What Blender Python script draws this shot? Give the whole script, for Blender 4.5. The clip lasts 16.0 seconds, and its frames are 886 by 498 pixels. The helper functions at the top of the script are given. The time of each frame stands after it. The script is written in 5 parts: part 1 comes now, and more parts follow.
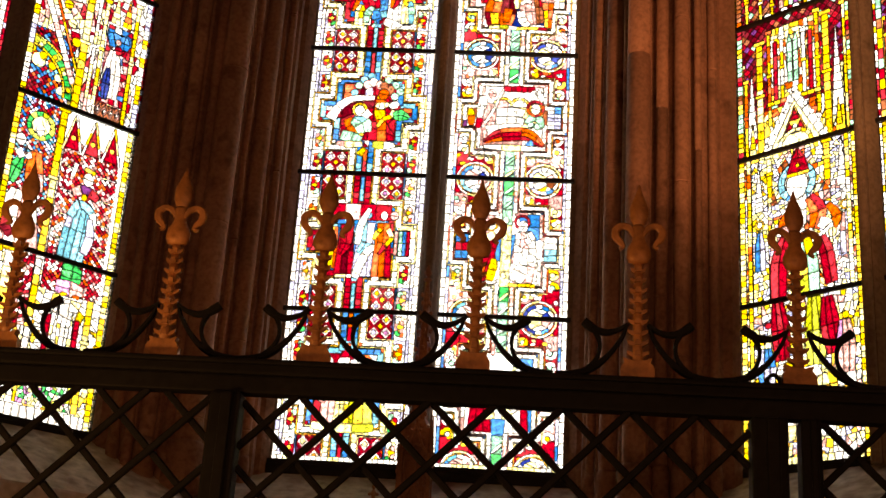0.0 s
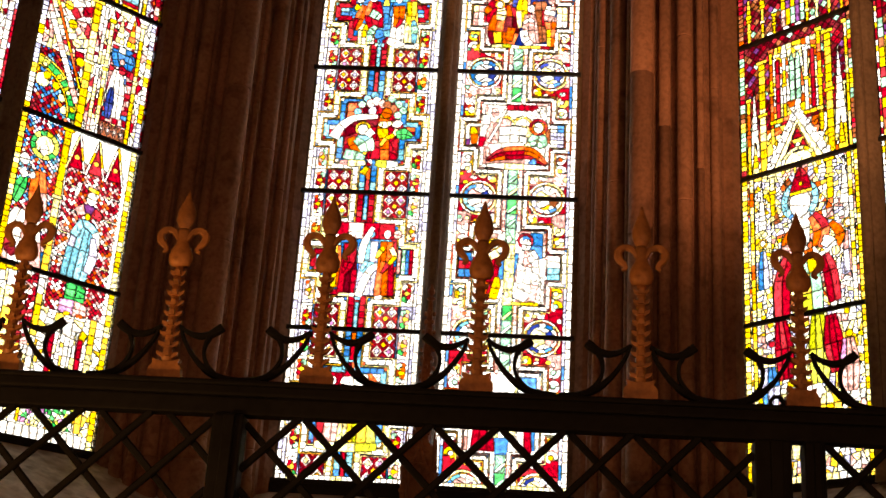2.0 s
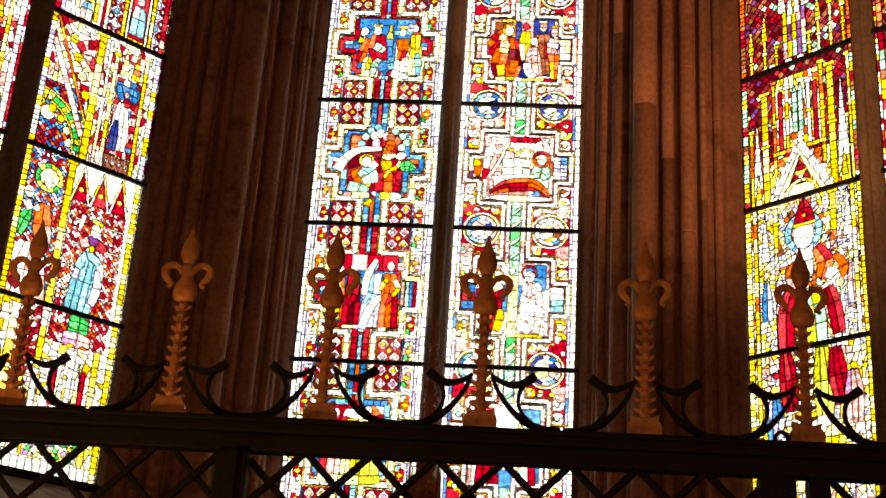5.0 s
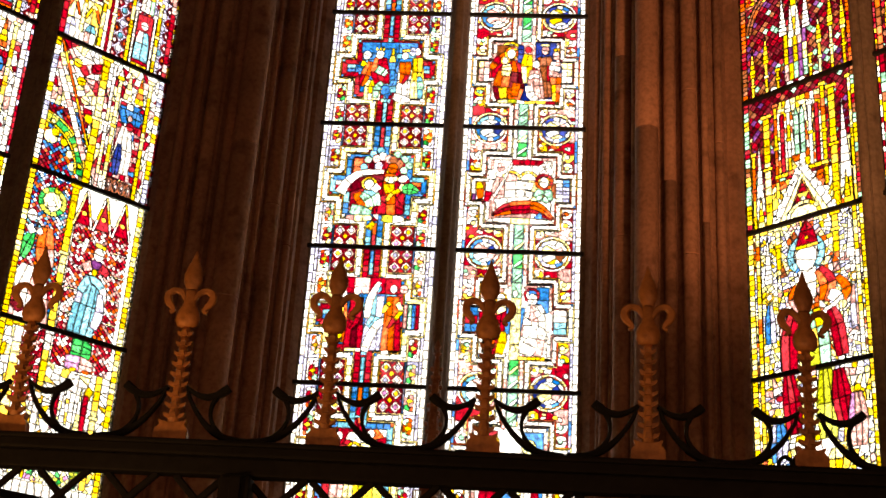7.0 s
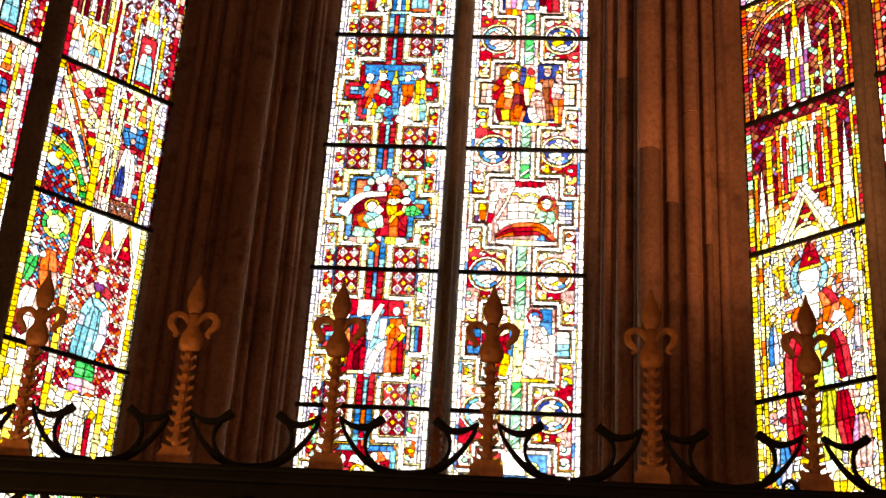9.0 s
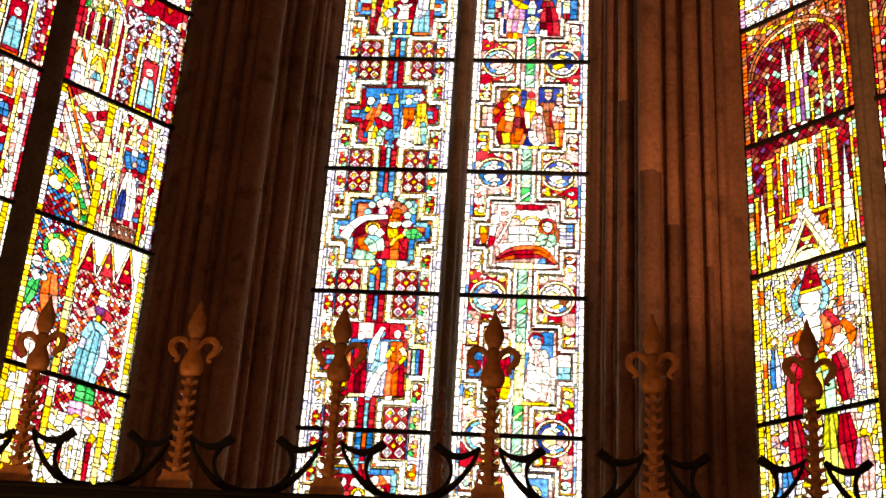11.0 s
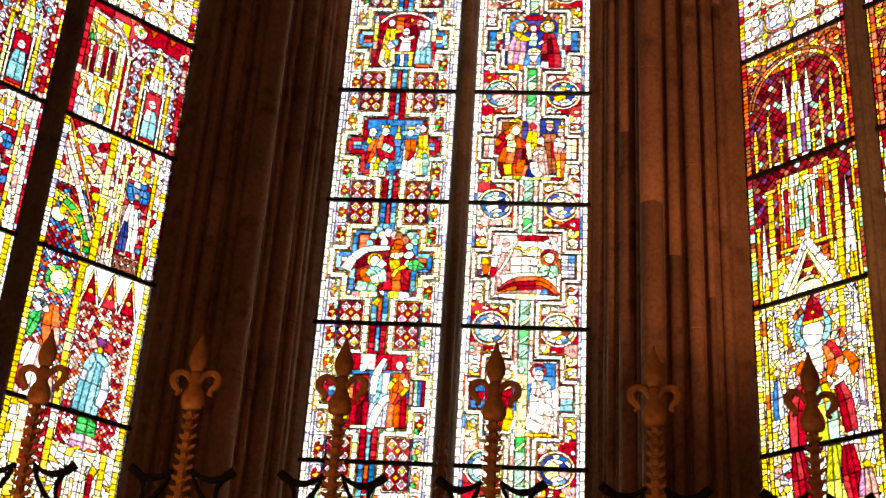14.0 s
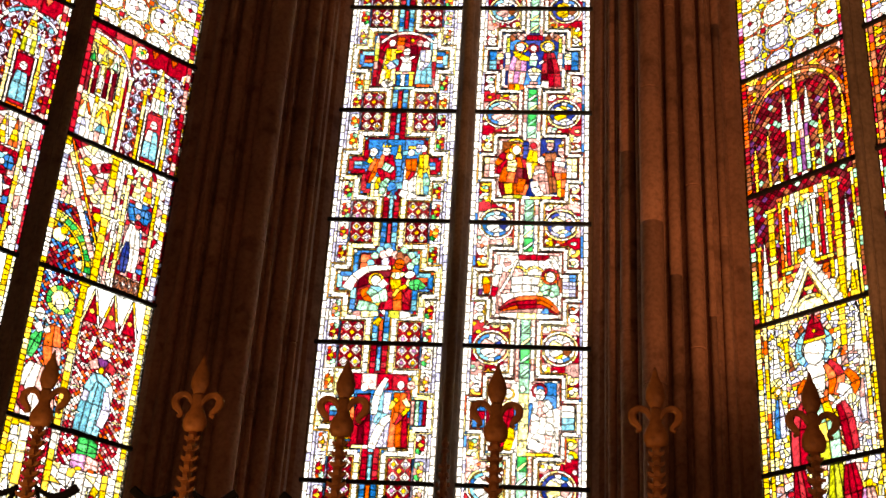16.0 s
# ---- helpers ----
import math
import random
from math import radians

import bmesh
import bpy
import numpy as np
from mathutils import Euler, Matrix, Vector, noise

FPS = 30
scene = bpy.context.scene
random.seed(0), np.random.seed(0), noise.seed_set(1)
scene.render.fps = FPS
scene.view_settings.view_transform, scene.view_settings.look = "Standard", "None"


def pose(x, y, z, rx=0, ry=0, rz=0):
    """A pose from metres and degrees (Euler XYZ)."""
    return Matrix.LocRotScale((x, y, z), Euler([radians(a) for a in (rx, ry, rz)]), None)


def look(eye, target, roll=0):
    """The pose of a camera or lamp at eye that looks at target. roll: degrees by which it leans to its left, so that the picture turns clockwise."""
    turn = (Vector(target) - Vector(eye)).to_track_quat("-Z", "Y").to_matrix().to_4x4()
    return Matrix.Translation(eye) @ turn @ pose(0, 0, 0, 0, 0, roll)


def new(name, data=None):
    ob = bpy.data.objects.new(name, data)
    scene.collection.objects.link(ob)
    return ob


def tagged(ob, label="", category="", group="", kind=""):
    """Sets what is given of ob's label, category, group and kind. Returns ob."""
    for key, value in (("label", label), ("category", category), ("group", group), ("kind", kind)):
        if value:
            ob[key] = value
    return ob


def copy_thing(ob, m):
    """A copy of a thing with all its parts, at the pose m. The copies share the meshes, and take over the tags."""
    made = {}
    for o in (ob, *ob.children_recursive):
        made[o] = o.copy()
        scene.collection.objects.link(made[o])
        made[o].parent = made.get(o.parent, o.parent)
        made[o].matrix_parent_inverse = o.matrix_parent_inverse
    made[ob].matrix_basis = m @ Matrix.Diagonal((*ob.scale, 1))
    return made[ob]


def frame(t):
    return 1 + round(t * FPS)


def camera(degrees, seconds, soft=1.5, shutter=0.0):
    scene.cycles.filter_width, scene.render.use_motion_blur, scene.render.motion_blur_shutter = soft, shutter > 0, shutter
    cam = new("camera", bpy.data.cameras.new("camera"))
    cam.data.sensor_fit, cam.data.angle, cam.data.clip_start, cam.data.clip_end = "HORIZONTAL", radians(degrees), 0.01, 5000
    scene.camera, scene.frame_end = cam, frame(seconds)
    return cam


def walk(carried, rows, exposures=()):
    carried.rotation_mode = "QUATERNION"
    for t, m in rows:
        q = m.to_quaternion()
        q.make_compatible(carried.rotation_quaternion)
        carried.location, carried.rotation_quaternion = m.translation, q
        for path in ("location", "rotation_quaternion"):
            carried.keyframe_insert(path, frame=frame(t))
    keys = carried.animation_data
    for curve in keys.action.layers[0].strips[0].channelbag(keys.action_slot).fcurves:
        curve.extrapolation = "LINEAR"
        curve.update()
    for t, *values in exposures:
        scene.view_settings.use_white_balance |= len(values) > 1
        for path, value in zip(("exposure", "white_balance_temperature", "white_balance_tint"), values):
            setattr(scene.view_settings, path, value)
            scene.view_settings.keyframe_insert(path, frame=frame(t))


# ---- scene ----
EXPOSURES = [(0.0, 0.08), (3.0, 0.0), (7.0, -0.08), (9.0, -0.1), (12.5, -0.25), (16.0, -0.3)]
SKY = 12.0
# added warm church lamps, all unseen: place, aim, watts, size, colour, cone
LAMPS = [
    ((1.8, 3.3, 0.9), (0.85, 7.25, 7.4), 1350, 0.22, (1.0, 0.43, 0.17), 36),
    ((0.9, -4.1, 1.3), (-1.3, 7.3, 4.2), 86, 0.4, (1.0, 0.42, 0.18)),
    # small added light for the gilded spikes, strongest on the left ones
    ((-1.35, 1.45, 1.6), (-0.5, 2.3, 2.5), 11, 0.12, (1.0, 0.46, 0.13)),
]
cam = camera(37.1, 16.0, 1.5)
PATH = [
    (0, (0.086, -0.087, 1.7), (-0.043, 1.788, 2.385), 3.7),
    (0.5, (0.086, -0.089, 1.702), (-0.045, 1.784, 2.392), 3.7),
    (1, (0.087, -0.088, 1.703), (-0.046, 1.782, 2.4), 3.7),
    (1.5, (0.087, -0.09, 1.705), (-0.047, 1.778, 2.408), 3.7),
    (2, (0.087, -0.09, 1.708), (-0.048, 1.775, 2.417), 3.7),
    (2.5, (0.087, -0.089, 1.709), (-0.049, 1.773, 2.425), 3.7),
    (3, (0.087, -0.092, 1.711), (-0.05, 1.767, 2.434), 3.7),
    (3.5, (0.087, -0.093, 1.711), (-0.052, 1.764, 2.442), 3.7),
    (4, (0.087, -0.094, 1.713), (-0.053, 1.76, 2.451), 3.7),
    (6.5, (0.085, -0.099, 1.717), (-0.061, 1.739, 2.491), 3.8),
    (7, (0.086, -0.1, 1.72), (-0.061, 1.735, 2.502), 3.7),
    (7.5, (0.086, -0.101, 1.722), (-0.063, 1.73, 2.51), 3.7),
    (8, (0.084, -0.103, 1.722), (-0.065, 1.725, 2.518), 3.7),
    (8.5, (0.085, -0.103, 1.723), (-0.065, 1.723, 2.527), 3.7),
    (9, (0.085, -0.103, 1.724), (-0.067, 1.719, 2.535), 3.7),
    (11.5, (0.085, -0.106, 1.728), (-0.07, 1.698, 2.577), 3.7),
    (12, (0.085, -0.107, 1.729), (-0.071, 1.694, 2.585), 3.7),
    (12.5, (0.086, -0.109, 1.732), (-0.071, 1.689, 2.594), 3.7),
    (13, (0.086, -0.11, 1.731), (-0.072, 1.684, 2.6), 3.7),
    (13.5, (0.086, -0.107, 1.731), (-0.072, 1.684, 2.607), 3.7),
    (14, (0.087, -0.11, 1.731), (-0.072, 1.678, 2.614), 3.7),
    (14.5, (0.087, -0.117, 1.733), (-0.072, 1.668, 2.621), 3.7),
    (15, (0.089, -0.117, 1.734), (-0.072, 1.664, 2.629), 3.7),
    (15.5, (0.087, -0.116, 1.735), (-0.074, 1.662, 2.636), 3.7),
    (16, (0.087, -0.119, 1.733), (-0.074, 1.656, 2.641), 3.6),
]
walk(cam, [(t, look(eye, target, roll)) for t, eye, target, roll in PATH], EXPOSURES)

# ---- world and light ----
world = bpy.data.worlds.new("overcast_sky")
scene.world = world
world.use_nodes = True
wn, wl = world.node_tree.nodes, world.node_tree.links
wn.clear()
sky = wn.new("ShaderNodeTexSky")
sky.sky_type, sky.sun_disc = "NISHITA", False
sky.sun_elevation, sky.sun_rotation = radians(48), radians(150)
sky.air_density, sky.dust_density = 1.0, 4.0
sky_bg, cloud_bg = wn.new("ShaderNodeBackground"), wn.new("ShaderNodeBackground")
sky_bg.inputs["Strength"].default_value = 0.12
cloud_bg.inputs["Color"].default_value = (1.0, 0.97, 0.85, 1)
cloud_bg.inputs["Strength"].default_value = SKY
adds, wout = wn.new("ShaderNodeAddShader"), wn.new("ShaderNodeOutputWorld")
wl.new(sky.outputs["Color"], sky_bg.inputs["Color"])
wl.new(sky_bg.outputs[0], adds.inputs[0])
wl.new(cloud_bg.outputs[0], adds.inputs[1])
wl.new(adds.outputs[0], wout.inputs["Surface"])


def lamp(name, where, target, power, size, colour, cone=0):
    data = bpy.data.lights.new(name, "SPOT" if cone else "AREA")
    data.energy, data.color = power, colour
    if cone:
        data.spot_size, data.spot_blend, data.shadow_soft_size = radians(cone), 0.7, size
    else:
        data.size = size
    ob = new(name, data)
    ob.matrix_world = look(where, target)
    return ob


for lamp_row in LAMPS:
    lamp("unseen_church_lamp", *lamp_row)


# ---- materials ----
def material(name, colour, rough=0.6, metal=0.0, grain=30.0, mottle=3.0, vary=0.25, bump=0.3, second=None, stains=0.0, bump_scale=0.004):
    """Two scales of variation on one base colour, with fine relief."""
    m = bpy.data.materials.new(name)
    m.use_nodes = True
    n, l = m.node_tree.nodes, m.node_tree.links
    n.clear()
    out, bsdf, co = n.new("ShaderNodeOutputMaterial"), n.new("ShaderNodeBsdfPrincipled"), n.new("ShaderNodeTexCoord")
    l.new(bsdf.outputs[0], out.inputs["Surface"])
    big, small = n.new("ShaderNodeTexNoise"), n.new("ShaderNodeTexNoise")
    for tex, scale, detail in ((big, mottle, 4), (small, grain, 6)):
        tex.inputs["Scale"].default_value, tex.inputs["Detail"].default_value = scale, detail
        l.new(co.outputs["Object"], tex.inputs["Vector"])
    second = second or tuple(c * (1 - vary) for c in colour)
    mix = n.new("ShaderNodeMixRGB")
    mix.inputs[1].default_value, mix.inputs[2].default_value = (*second, 1), (*colour, 1)
    ramp = n.new("ShaderNodeValToRGB")
    ramp.color_ramp.elements[0].position, ramp.color_ramp.elements[1].position = 0.35, 0.65
    l.new(big.outputs["Fac"], ramp.inputs[0])
    l.new(ramp.outputs[0], mix.inputs[0])
    fine = n.new("ShaderNodeMixRGB")
    fine.blend_type, fine.inputs[0].default_value = "MULTIPLY", min(1.0, vary * 2)
    shade = n.new("ShaderNodeValToRGB")
    shade.color_ramp.elements[0].color, shade.color_ramp.elements[0].position = (0.45, 0.42, 0.4, 1), 0.3
    shade.color_ramp.elements[1].position = 0.6
    l.new(small.outputs["Fac"], shade.inputs[0])
    l.new(mix.outputs[0], fine.inputs[1])
    l.new(shade.outputs[0], fine.inputs[2])
    last = fine
    if stains:
        spots, cut = n.new("ShaderNodeTexNoise"), n.new("ShaderNodeValToRGB")
        spots.inputs["Scale"].default_value, spots.inputs["Detail"].default_value = 5.5, 8
        l.new(co.outputs["Object"], spots.inputs["Vector"])
        cut.color_ramp.elements[0].position, cut.color_ramp.elements[1].position = 0.56, 0.68
        cut.color_ramp.elements[0].color, cut.color_ramp.elements[1].color = (1, 1, 1, 1), (0.35, 0.3, 0.27, 1)
        l.new(spots.outputs["Fac"], cut.inputs[0])
        last = n.new("ShaderNodeMixRGB")
        last.blend_type, last.inputs[0].default_value = "MULTIPLY", stains
        l.new(fine.outputs[0], last.inputs[1])
        l.new(cut.outputs[0], last.inputs[2])
    info = n.new("ShaderNodeObjectInfo")
    each = n.new("ShaderNodeHueSaturation")
    spread = n.new("ShaderNodeMapRange")
    spread.inputs["To Min"].default_value, spread.inputs["To Max"].default_value = 0.86, 1.1
    l.new(info.outputs["Random"], spread.inputs["Value"])
    l.new(spread.outputs[0], each.inputs["Value"])
    l.new(last.outputs[0], each.inputs["Color"])
    l.new(each.outputs[0], bsdf.inputs["Base Color"])
    bsdf.inputs["Roughness"].default_value, bsdf.inputs["Metallic"].default_value = rough, metal
    bumps = n.new("ShaderNodeBump")
    bumps.inputs["Strength"].default_value, bumps.inputs["Distance"].default_value = bump, bump_scale
    l.new(small.outputs["Fac"], bumps.inputs["Height"])
    l.new(bumps.outputs[0], bsdf.inputs["Normal"])
    return m


STONE = material("pier_sandstone", (0.39, 0.195, 0.12), 0.85, grain=38, mottle=2.2, vary=0.3, bump=0.5, stains=0.55)
STONE_GREY = material("jamb_stone", (0.30, 0.21, 0.14), 0.85, grain=40, mottle=2.0, vary=0.3, bump=0.5, stains=0.5)
LIME = material("sill_limewash", (0.80, 0.74, 0.68), 0.9, grain=14, mottle=5.5, vary=0.32, bump=0.8, stains=0.8, second=(0.45, 0.36, 0.30), bump_scale=0.012)
FLOOR = material("floor_stone", (0.26, 0.23, 0.20), 0.55, grain=30, mottle=1.5, vary=0.3)
IRON = material("black_wrought_iron", (0.0085, 0.0082, 0.0084), 0.65, 0.0, grain=60, mottle=9, vary=0.3, bump=0.5, bump_scale=0.0015)
SADDLE = material("saddle_bar_iron", (0.02, 0.018, 0.016), 0.7, 0.2, grain=50, mottle=6, vary=0.3)
GILT = material("worn_gilding", (0.48, 0.205, 0.058), 0.55, 0.15, grain=70, mottle=22, vary=0.35, bump=0.4, second=(0.30, 0.13, 0.04), bump_scale=0.0015)
IRON.node_tree.nodes["Principled BSDF"].inputs["Specular IOR Level"].default_value = 0.10
LEAD = material("lead_came", (0.018, 0.017, 0.017), 0.65, 0.1, grain=60, mottle=12, vary=0.3)
PAINT = material("glass_paint", (0.03, 0.018, 0.012), 0.8, 0.0, grain=60, mottle=12, vary=0.3)
WOOD = material("carved_oak", (0.46, 0.19, 0.085), 0.5, grain=45, mottle=10, vary=0.35, bump=0.4, second=(0.30, 0.12, 0.055))


def glass(name, colour, paint, low=0.6):
    """Pot-metal glass: coloured see-through body, streaks, thin painted lines."""
    m = bpy.data.materials.new(name)
    m.use_nodes = True
    n, l = m.node_tree.nodes, m.node_tree.links
    n.clear()
    out, co = n.new("ShaderNodeOutputMaterial"), n.new("ShaderNodeTexCoord")
    clear, body, both = n.new("ShaderNodeBsdfTransparent"), n.new("ShaderNodeBsdfPrincipled"), n.new("ShaderNodeMixShader")
    tone_of = n.new("ShaderNodeAttribute")
    tone_of.attribute_name = "tone"
    tone, tint, depth = n.new("ShaderNodeMapRange"), n.new("ShaderNodeHueSaturation"), n.new("ShaderNodeMapRange")
    tone.inputs["To Min"].default_value, tone.inputs["To Max"].default_value = low, 1.25
    depth.inputs["To Min"].default_value, depth.inputs["To Max"].default_value = 1.12, 0.96
    tint.inputs["Color"].default_value = (*colour, 1)
    l.new(tone_of.outputs["Fac"], tone.inputs["Value"])
    l.new(tone_of.outputs["Fac"], depth.inputs["Value"])
    l.new(tone.outputs[0], tint.inputs["Value"])
    l.new(depth.outputs[0], tint.inputs["Saturation"])
    streak, ramp, mul = n.new("ShaderNodeTexNoise"), n.new("ShaderNodeValToRGB"), n.new("ShaderNodeMixRGB")
    streak.inputs["Scale"].default_value, streak.inputs["Detail"].default_value = 30, 6
    ramp.color_ramp.elements[0].color, ramp.color_ramp.elements[0].position = (0.25, 0.22, 0.21, 1), 0.32
    ramp.color_ramp.elements[1].position = 0.62
    mul.blend_type, mul.inputs[0].default_value = "MULTIPLY", 0.8
    l.new(co.outputs["Object"], streak.inputs["Vector"])
    l.new(streak.outputs["Fac"], ramp.inputs[0])
    l.new(tint.outputs[0], mul.inputs[1])
    l.new(ramp.outputs[0], mul.inputs[2])
    lines, dark, mul2 = n.new("ShaderNodeTexVoronoi"), n.new("ShaderNodeValToRGB"), n.new("ShaderNodeMixRGB")
    lines.feature = "DISTANCE_TO_EDGE"
    lines.inputs["Scale"].default_value = 58
    dark.color_ramp.elements[0].color, dark.color_ramp.elements[0].position = (0.12, 0.09, 0.07, 1), 0.03
    dark.color_ramp.elements[1].position = 0.12
    mul2.blend_type, mul2.inputs[0].default_value = "MULTIPLY", min(1.0, paint * 0.9)
    l.new(co.outputs["Object"], lines.inputs["Vector"])
    l.new(lines.outputs["Distance"], dark.inputs[0])
    l.new(mul.outputs[0], mul2.inputs[1])
    l.new(dark.outputs[0], mul2.inputs[2])
    l.new(mul2.outputs[0], clear.inputs["Color"])
    l.new(mul2.outputs[0], body.inputs["Base Color"])
    body.inputs["Roughness"].default_value = 0.25
    both.inputs[0].default_value = 0.06
    l.new(clear.outputs[0], both.inputs[1])
    l.new(body.outputs[0], both.inputs[2])
    l.new(both.outputs[0], out.inputs["Surface"])
    return m


GLASS = {
    "w": glass("white_glass", (0.44, 0.43, 0.42), 0.2, 0.8),
    "p": glass("lavender_glass", (0.27, 0.27, 0.40), 0.3),
    "y": glass("yellow_glass", (0.44, 0.275, 0.014), 0.3),
    "l": glass("pale_yellow_glass", (0.46, 0.42, 0.19), 0.3, 0.75),
    "r": glass("ruby_glass", (0.15, 0.0045, 0.009), 0.25),
    "o": glass("orange_red_glass", (0.36, 0.058, 0.012), 0.3),
    "b": glass("blue_glass", (0.025, 0.085, 0.23), 0.3),
    "c": glass("light_blue_glass", (0.10, 0.23, 0.31), 0.3),
    "d": glass("deep_blue_glass", (0.012, 0.018, 0.10), 0.2),
    "g": glass("green_glass", (0.03, 0.20, 0.05), 0.3),
    "e": glass("pale_green_glass", (0.20, 0.37, 0.27), 0.35),
    "v": glass("violet_glass", (0.075, 0.02, 0.085), 0.25),
    "k": glass("pink_glass", (0.36, 0.20, 0.19), 0.4),
    "n": glass("brown_glass", (0.14, 0.045, 0.02), 0.35),
    "m": glass("olive_glass", (0.26, 0.27, 0.03), 0.35),
    "a": glass("crimson_glass", (0.060, 0.003, 0.006), 0.3, 0.45),
    "t": glass("mauve_glass", (0.30, 0.14, 0.28), 0.35),
}



def wash(name, colour):
    """Thin brown paint, brushed along the leads: it lets part of the light through, unevenly. Its dark rim also
    imitates the pale glow of pane centres.
    """
    m = bpy.data.materials.new(name)
    m.use_nodes = True
    n, l = m.node_tree.nodes, m.node_tree.links
    n.clear()
    out, thin, co = n.new("ShaderNodeOutputMaterial"), n.new("ShaderNodeBsdfTransparent"), n.new("ShaderNodeTexCoord")
    cloud, ramp = n.new("ShaderNodeTexNoise"), n.new("ShaderNodeValToRGB")
    cloud.inputs["Scale"].default_value, cloud.inputs["Detail"].default_value = 60, 4
    ramp.color_ramp.elements[0].color, ramp.color_ramp.elements[0].position = (*colour, 1), 0.35
    ramp.color_ramp.elements[1].color, ramp.color_ramp.elements[1].position = (0.95, 0.93, 0.90, 1), 0.68
    l.new(co.outputs["Object"], cloud.inputs["Vector"])
    l.new(cloud.outputs["Fac"], ramp.inputs[0])
    l.new(ramp.outputs[0], thin.inputs["Color"])
    l.new(thin.outputs[0], out.inputs["Surface"])
    return m


WASH = wash("glass_wash_for_glow", (0.40, 0.33, 0.27))

# ---- mesh helpers ----
def mesh_object(name, verts, faces, mat, parent=None, label="", slots=None, indices=None, smooth=False):
    me = bpy.data.meshes.new(name)
    me.from_pydata(verts, [], faces)
    for s in slots or [mat]:
        me.materials.append(s)
    if indices:
        me.polygons.foreach_set("material_index", indices)
    if smooth:
        me.polygons.foreach_set("use_smooth", [True] * len(me.polygons))
    me.update()
    ob = new(name, me)
    ob.parent = parent
    return tagged(ob, label)


def part(name, bm, mat, parent=None, label="", smooth=False):
    bmesh.ops.recalc_face_normals(bm, faces=bm.faces)
    me = bpy.data.meshes.new(name)
    bm.to_mesh(me)
    bm.free()
    me.materials.append(mat)
    if smooth:
        me.polygons.foreach_set("use_smooth", [True] * len(me.polygons))
    ob = new(name, me)
    ob.parent = parent
    return tagged(ob, label)


def box(bm, lo, hi, bevel=0.0):
    c, s = [(a + b) / 2 for a, b in zip(lo, hi)], [b - a for a, b in zip(lo, hi)]
    made = bmesh.ops.create_cube(bm, size=1, matrix=Matrix.Translation(c) @ Matrix.Diagonal((*s, 1)))
    if bevel:
        edges = list({e for v in made["verts"] for e in v.link_edges})
        bmesh.ops.bevel(bm, geom=edges, offset=bevel, segments=2, affect="EDGES", profile=0.6)
    return bm


def lathe(bm, rows, centre=(0, 0), sides=16, flat=1.0):
    """Rows of (radius, z), turned about a vertical line; flat squeezes y."""
    rings = []
    for r, z in rows:
        ring = [bm.verts.new((centre[0] + r * math.cos(6.28319 * k / sides), centre[1] + flat * r * math.sin(6.28319 * k / sides), z)) for k in range(sides)]
        rings.append(ring)
    for a, b in zip(rings, rings[1:]):
        for k in range(sides):
            bm.faces.new((a[k], a[(k + 1) % sides], b[(k + 1) % sides], b[k]))
    bm.faces.new(rings[0][::-1])
    bm.faces.new(rings[-1])
    return bm


def prism(bm, outline, z0, z1):
    """A plan outline raised from z0 to z1."""
    low = [bm.verts.new((x, y, z0)) for x, y in outline]
    top = [bm.verts.new((x, y, z1)) for x, y in outline]
    n = len(outline)
    for k in range(n):
        bm.faces.new((low[k], low[(k + 1) % n], top[(k + 1) % n], top[k]))
    bm.faces.new(low[::-1])
    bm.faces.new(top)
    return bm


def slab(bm, outline, y0, y1):
    """An outline in x and z, as thick as y0 to y1."""
    a = [bm.verts.new((x, y0, z)) for x, z in outline]
    b = [bm.verts.new((x, y1, z)) for x, z in outline]
    n = len(outline)
    for k in range(n):
        bm.faces.new((a[k], a[(k + 1) % n], b[(k + 1) % n], b[k]))
    bm.faces.new(a[::-1])
    bm.faces.new(b)
    return bm


def curve_points(points, steps=8):
    """A smooth line through the given points."""
    pts = [Vector(p) for p in points]
    pts = [2 * pts[0] - pts[1]] + pts + [2 * pts[-1] - pts[-2]]
    out = []
    for i in range(1, len(pts) - 2):
        p0, p1, p2, p3 = pts[i - 1 : i + 3]
        for k in range(steps):
            t = k / steps
            out.append(0.5 * (2 * p1 + (p2 - p0) * t + (2 * p0 - 5 * p1 + 4 * p2 - p3) * t * t + (3 * p1 - p0 - 3 * p2 + p3) * t**3))
    return out + [pts[-2]]


def band(bm, points, y, depth, steps=8):
    """A forged bar through rows of (x, z, width), bevelled, lying in the plane y."""
    rows = curve_points(points, steps)
    rings = []
    for i, p in enumerate(rows):
        a, b = rows[max(i - 1, 0)], rows[min(i + 1, len(rows) - 1)]
        d = Vector((b[0] - a[0], b[1] - a[1])).normalized()
        s = Vector((-d.y, d.x))
        ring = []
        for u, w in ((-1, -0.5), (-0.6, -1), (0.6, -1), (1, -0.5), (1, 0.5), (0.6, 1), (-0.6, 1), (-1, 0.5)):
            ring.append(bm.verts.new((p[0] + s.x * u * p[2] / 2, y + w * depth / 2, p[1] + s.y * u * p[2] / 2)))
        rings.append(ring)
    for a, b in zip(rings, rings[1:]):
        for k in range(8):
            bm.faces.new((a[k], a[(k + 1) % 8], b[(k + 1) % 8], b[k]))
    bm.faces.new(rings[0][::-1])
    bm.faces.new(rings[-1])
    return bm


# ---- stained glass: pieces cut into one another, as a glazier would ----
def area(p):
    return 0.5 * sum(p[i][0] * p[(i + 1) % len(p)][1] - p[(i + 1) % len(p)][0] * p[i][1] for i in range(len(p)))


